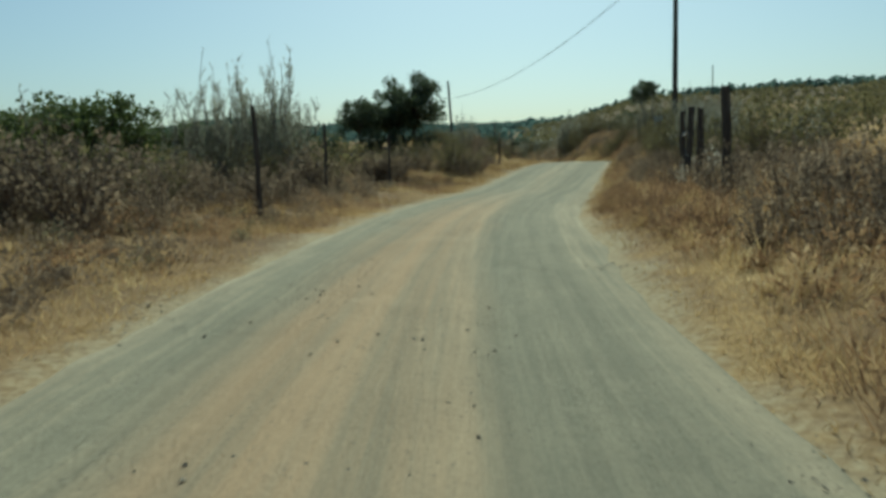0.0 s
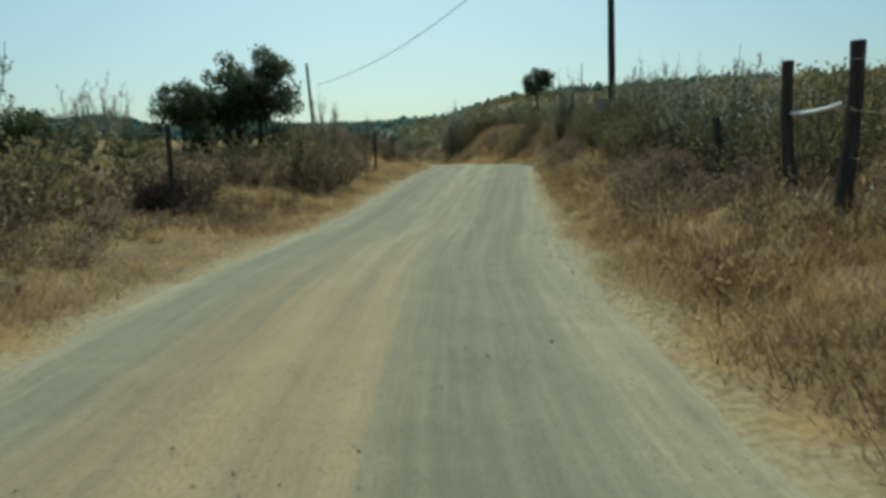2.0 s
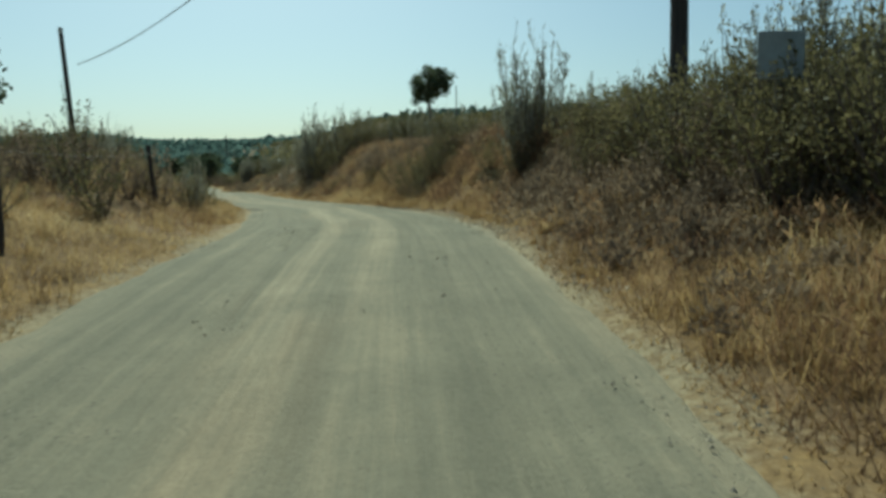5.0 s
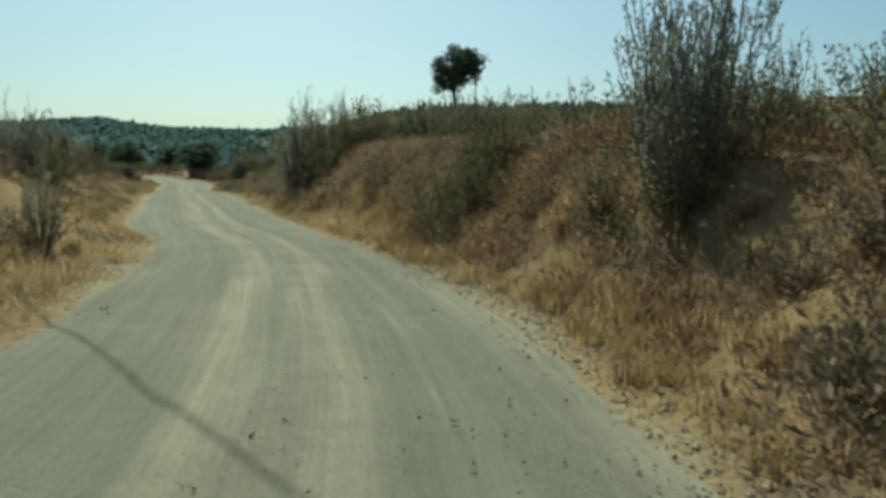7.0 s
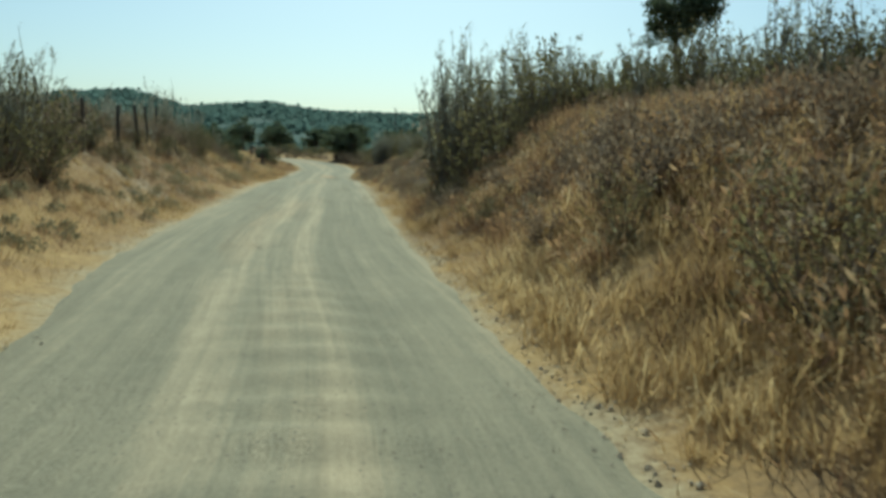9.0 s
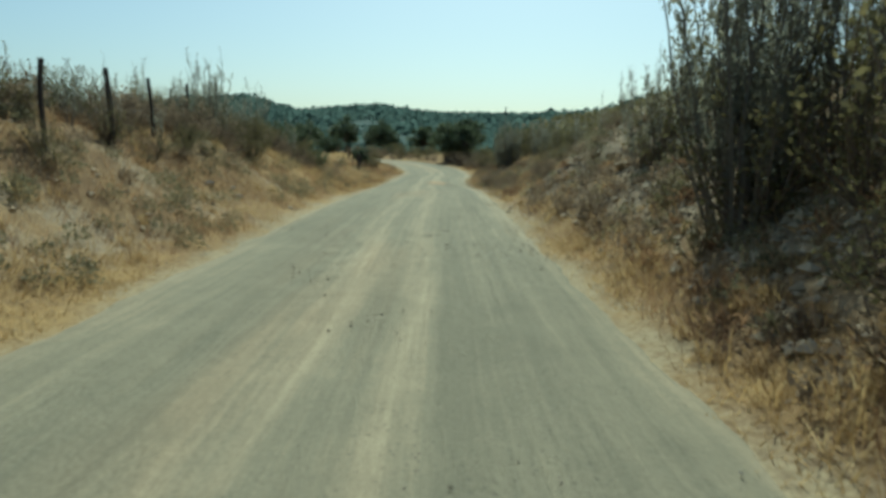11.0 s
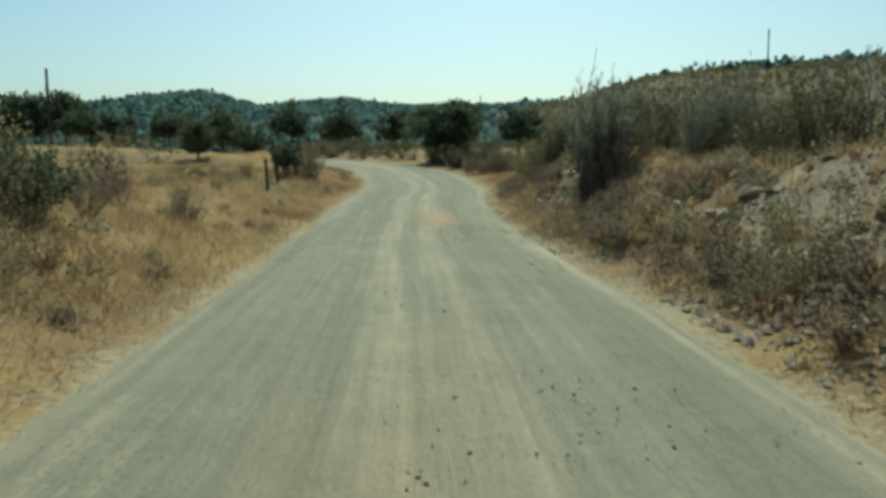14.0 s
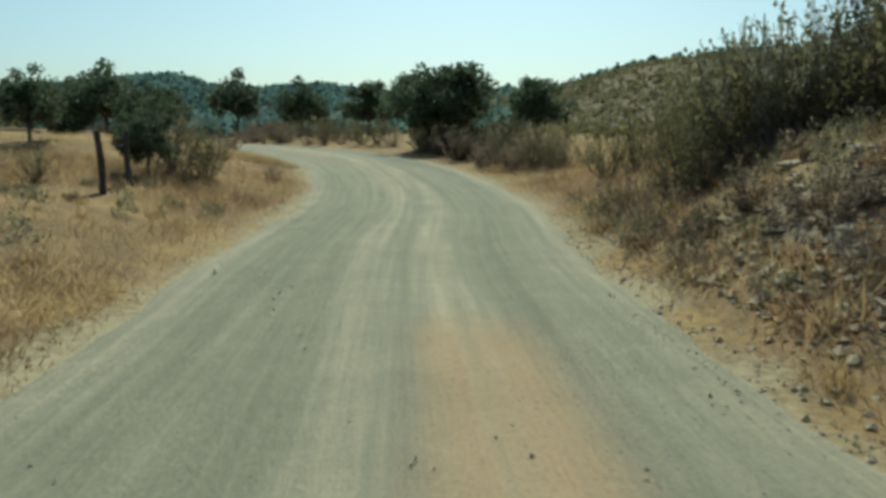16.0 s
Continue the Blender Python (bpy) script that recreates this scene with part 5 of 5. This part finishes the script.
# ---- stones ----
def stone_mesh(seed, flat=0.6, rough=0.22, mat=STONE):
    bm = bmesh.new()
    bmesh.ops.create_icosphere(bm, subdivisions=1, radius=1.0)
    r = np.random.default_rng(seed)
    ax = r.normal(size=(5, 3))
    for v in bm.verts:
        v.co *= 1 + rough * r.normal() * 0.5
        for a in ax:                       # chip flat faces
            a = Vector(a).normalized()
            over = v.co.dot(a) - 0.68
            if over > 0:
                v.co -= a * over
        v.co.z *= flat
    me = bpy.data.meshes.new("stone")
    bm.to_mesh(me)
    bm.free()
    me.materials.append(mat)
    return me


def pebble_mesh(seed):
    """A chipped eight-sided pebble."""
    r = np.random.default_rng(seed)
    v = np.array([[1, 0, 0], [0, 1, 0], [-1, 0, 0], [0, -1, 0], [0.1, 0, 0.7], [0, 0.1, -0.5]]) * r.uniform(0.7, 1.2, (6, 1)) + r.normal(size=(6, 3)) * 0.12
    me = bpy.data.meshes.new("pebble")
    me.from_pydata(v.tolist(), [], [(0, 1, 4), (1, 2, 4), (2, 3, 4), (3, 0, 4), (1, 0, 5), (2, 1, 5), (3, 2, 5), (0, 3, 5)])
    me.materials.append(PEBBLE)
    return me


def scatter_gravel():
    """Loose pebbles on the road, thickest along its edges and between the tracks."""
    r = np.random.default_rng(91)
    n = 120000
    s = r.uniform(0, 112, n)
    half = np.interp(s, TRACK_S, HALF)
    which = r.uniform(0, 1, n)
    d = np.where(which < 0.3, half * r.uniform(0.78, 1.12, n), np.where(which < 0.5, -half * r.uniform(0.75, 1.1, n), r.uniform(-1.7, 1.7, n)))
    clump = value_noise(s, d * 2, 1.7, 92)
    bed = 0.75 * np.exp(-((s - 89) / 4.0) ** 2) + 0.6 * np.exp(-((s - 36) / 3.5) ** 2) + 0.4 * np.exp(-((s - 66) / 4.0) ** 2) + 0.3 * np.exp(-((s - 45) / 4.0) ** 2) + 0.3 * np.exp(-((s - 7) / 4.0) ** 2) - 0.82
    ok = clump + bed > r.uniform(-0.7, 0.8, n)
    s, d = s[ok], d[ok]
    c = np.stack([np.interp(s, TRACK_S, TRACK[:, k]) for k in (0, 1)], 1)
    nr = np.stack([np.interp(s, TRACK_S, TRACK_N[:, k]) for k in (0, 1)], 1)
    p = c + nr * d[:, None]
    z = np.interp(s, TRACK_S, ROAD_H) + 0.03 * (1 - (d / 2.2) ** 2) + 0.002
    kinds = [pebble_mesh(400 + i) for i in range(6)]
    vs, fs, base = [], [], 0
    size = 0.005 + 0.013 * r.uniform(0, 1, len(s)) ** 5
    for i in range(len(s)):
        me = kinds[i % 6]
        co = np.array([v.co[:] for v in me.vertices]) if i < 6 else cache[i % 6][0]
        if i < 6:
            cache = [] if i == 0 else cache
            cache.append((co, np.array([[a for a in q.vertices] for q in me.polygons])))
        a = r.uniform(0, 6.28)
        rot = np.array([[math.cos(a), -math.sin(a), 0], [math.sin(a), math.cos(a), 0], [0, 0, 1]])
        vs.append(cache[i % 6][0] @ rot.T * size[i] + [p[i, 0], p[i, 1], z[i]])
        fs.append(cache[i % 6][1] + base)
        base += len(co)
    tagged(new("gravel", mesh_from("gravel", np.concatenate(vs), np.concatenate(fs), PEBBLE)), "small loose stones scattered on the dirt road", "gravel", kind="stuff")


scatter_gravel()

SLABS = [stone_mesh(420 + i, 0.34, 0.3, SHALE) for i in range(7)]
BOULDERS = [stone_mesh(440 + i, 0.55, 0.45, PALESTONE) for i in range(4)]


def lie(name, me, parent, x, y, size, lift, tilt):
    z = float(land(np.array([x]), np.array([y]))[0])
    ob = new(name, me)
    ob.parent = parent
    r = rng
    ob.matrix_basis = pose(x, y, z + lift, r.uniform(-tilt, tilt), r.uniform(-tilt, tilt) - 14, r.uniform(0, 360)) @ Matrix.Diagonal((size * r.uniform(0.8, 1.4), size * r.uniform(0.6, 1.0), size * r.uniform(0.6, 1.0), 1))
    return ob


outcrop = tagged(new("rock_outcrop"), "bank of broken tan shale slabs above the road", "rock outcrop")
for _ in range(290):
    yy = rng.triangular(57, 67, 80)
    px, py = beside(yy, 1.7 + 3.3 * rng.uniform(0, 1) ** 0.9, 1)
    size = 0.08 + 0.14 * rng.uniform(0, 1) ** 2.4
    ob = lie("slab", SLABS[rng.integers(7)], outcrop, px, py, size, 0.03, 20)
    # bedded: long along the bank, dipping away
    ob.matrix_basis = pose(*ob.matrix_basis.translation, -20 + rng.uniform(-9, 9), -20 + rng.uniform(-12, 12), rng.uniform(-22, 22)) @ Matrix.Diagonal((size * rng.uniform(0.6, 1.0), size * rng.uniform(1.1, 1.9), size * rng.uniform(0.5, 0.9), 1))
ledge = tagged(new("rock_outcrop"), "bare tan rock and rubble face among scrub", "rock outcrop")
for k in range(150):
    px, py = beside(rng.uniform(88, 93.5), rng.uniform(0.7, 2.2), 1) if k < 110 else beside(rng.uniform(80, 84), rng.uniform(1.0, 2.6), 1)
    lie("slab", SLABS[rng.integers(7)], ledge, px, py, 0.04 + 0.12 * rng.uniform(0, 1) ** 2, 0.03, 20)


def rubble(groups, seed):
    """Small broken stones lying on the rocky banks."""
    r = np.random.default_rng(seed)
    kinds = []
    for i in range(6):
        me = pebble_mesh(460 + i)
        kinds.append((np.array([v.co[:] for v in me.vertices]), np.array([[a for a in q.vertices] for q in me.polygons])))
    vs, fs, base = [], [], 0
    for n, y0, y1, e0, e1, side, a, b in groups:
        p = verge_points(n, y0, y1, e0, e1, side, seed)
        z = land(p[:, 0], p[:, 1])
        for i in range(n):
            co, f = kinds[r.integers(6)]
            t = r.uniform(0, 6.28)
            rot = np.array([[math.cos(t), -math.sin(t), 0], [math.sin(t), math.cos(t), 0], [0, 0, 1]])
            size = a + (b - a) * r.uniform() ** 2.5
            vs.append(co @ rot.T * size + [p[i, 0], p[i, 1], z[i] + size * 0.2])
            fs.append(f + base)
            base += len(co)
        seed += 1
    tagged(new("rubble", mesh_from("rubble", np.concatenate(vs), np.concatenate(fs), SHALE)), "broken tan shale rubble strewn over the bank", "rubble", kind="stuff")


rubble(((8500, 57, 81, 0.6, 5.0, 1, 0.015, 0.10), (1200, 84, 89, 0.4, 3.0, 1, 0.012, 0.05), (1800, 88, 93.5, 0.4, 2.3, 1, 0.012, 0.07), (900, 79.5, 84.5, 0.9, 2.7, 1, 0.01, 0.05), (900, 77, 82, 0.1, 1.2, 1, 0.01, 0.06), (1100, 85, 97, -0.2, 0.9, 1, 0.009, 0.036), (2600, 33, 47, -0.45, 0.4, 1, 0.007, 0.028), (600, 47, 58, -0.3, 0.2, 1, 0.008, 0.025), (250, 64, 74, 0.8, 3.0, -1, 0.015, 0.07)), 95)
for x, y, size in ((4.45, 70.3, 0.07), (3.7, 69.3, 0.09), (3.45, 69.7, 0.07), (3.2, 69.1, 0.12), (3.67, 77.7, 0.06), (9.0, 71.8, 0.06), (8.9, 70.9, 0.05), (9.6, 88.2, 0.14), (9.1, 89.4, 0.1)):
    z = float(land(np.array([x]), np.array([y]))[0])
    ob = new("boulder", BOULDERS[rng.integers(4)])
    ob.matrix_basis = pose(x, y, z + size * 0.2, 0, 0, rng.uniform(0, 360)) @ Matrix.Scale(size, 4)
    tagged(ob, "pale half-buried stone in dry grass", "stone", "pale stones on the verge")


# ---- far woods ----
def far_woods():
    """Rounded tree heads on the far slopes, each a lump of many facets."""
    r = np.random.default_rng(77)
    n = 34000
    az, dist = np.radians(r.uniform(-75, 70, n)), r.uniform(150, 620, n)
    x, y = 6 + np.sin(az) * dist, 60 + np.cos(az) * dist
    ok = value_noise(x, y, 40, 61) + 0.6 * value_noise(x, y, 14, 62) > -0.7
    ok &= ~((np.abs((x - 6) / (y - 60) - 0.1) < 0.04) & (np.abs(dist - 290) < 75) & (y > 60) & (r.uniform(0, 1, n) < 0.72))
    top = np.interp(np.degrees(az), [-180, 0, 8, 20, 60, 180], [560, 560, 480, 330, 280, 500])
    ok &= ~((np.degrees(az) > 7.5) & (dist < top * 0.9))
    x, y = x[ok], y[ok]
    z = land(x, y)
    size = r.uniform(1.2, 2.5, len(x))
    m = 5
    off = r.normal(size=(len(x), m, 3))
    off /= np.linalg.norm(off, axis=2, keepdims=True)
    p = (np.stack([x, y, z + size * 0.7], 1)[:, None] + off * size[:, None, None] * r.uniform(0.3, 0.8, (len(x), m, 1)) * [1, 1, 0.8]).reshape(-1, 3)
    # the leaf colour carries the haze of distance
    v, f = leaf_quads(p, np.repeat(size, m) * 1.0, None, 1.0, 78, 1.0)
    tagged(new("far_woods", mesh_from("far_woods", v, f, HAZY_FARLEAF)), "haze-tinted blue-green woods covering the distant hills", "woods", kind="stuff")


far_woods()


def hill_scrub():
    """Low brown scrub on the slope behind the right bank."""
    r = np.random.default_rng(79)
    n = 13000
    az, dist = np.radians(r.uniform(6, 72, n)), 60 + 300 * r.uniform(0, 1, n) ** 0.9
    x, y = 6 + np.sin(az) * dist, 60 + np.cos(az) * dist
    ok = value_noise(x, y, 22, 63) + 0.8 * value_noise(x, y, 7, 64) > -0.5
    x, y = x[ok], y[ok]
    size = r.uniform(0.45, 1.1, len(x)) * np.clip(np.hypot(x - 6, y - 60) / 180, 0.6, 1.4)
    m = 7
    off = r.normal(size=(len(x), m, 3))
    off /= np.linalg.norm(off, axis=2, keepdims=True)
    p = (np.stack([x, y, land(x, y) + size * 0.5], 1)[:, None] + off * size[:, None, None] * r.uniform(0.2, 0.8, (len(x), m, 1)) * [1, 1, 0.7]).reshape(-1, 3)
    v, f = leaf_quads(p, np.repeat(size, m) * 0.9, None, 1.0, 80, 0.8)
    tagged(new("hill_scrub", mesh_from("hill_scrub", v, f, OLIVE)), "olive-brown scrub covering the hillside", "scrub", kind="stuff")


hill_scrub()
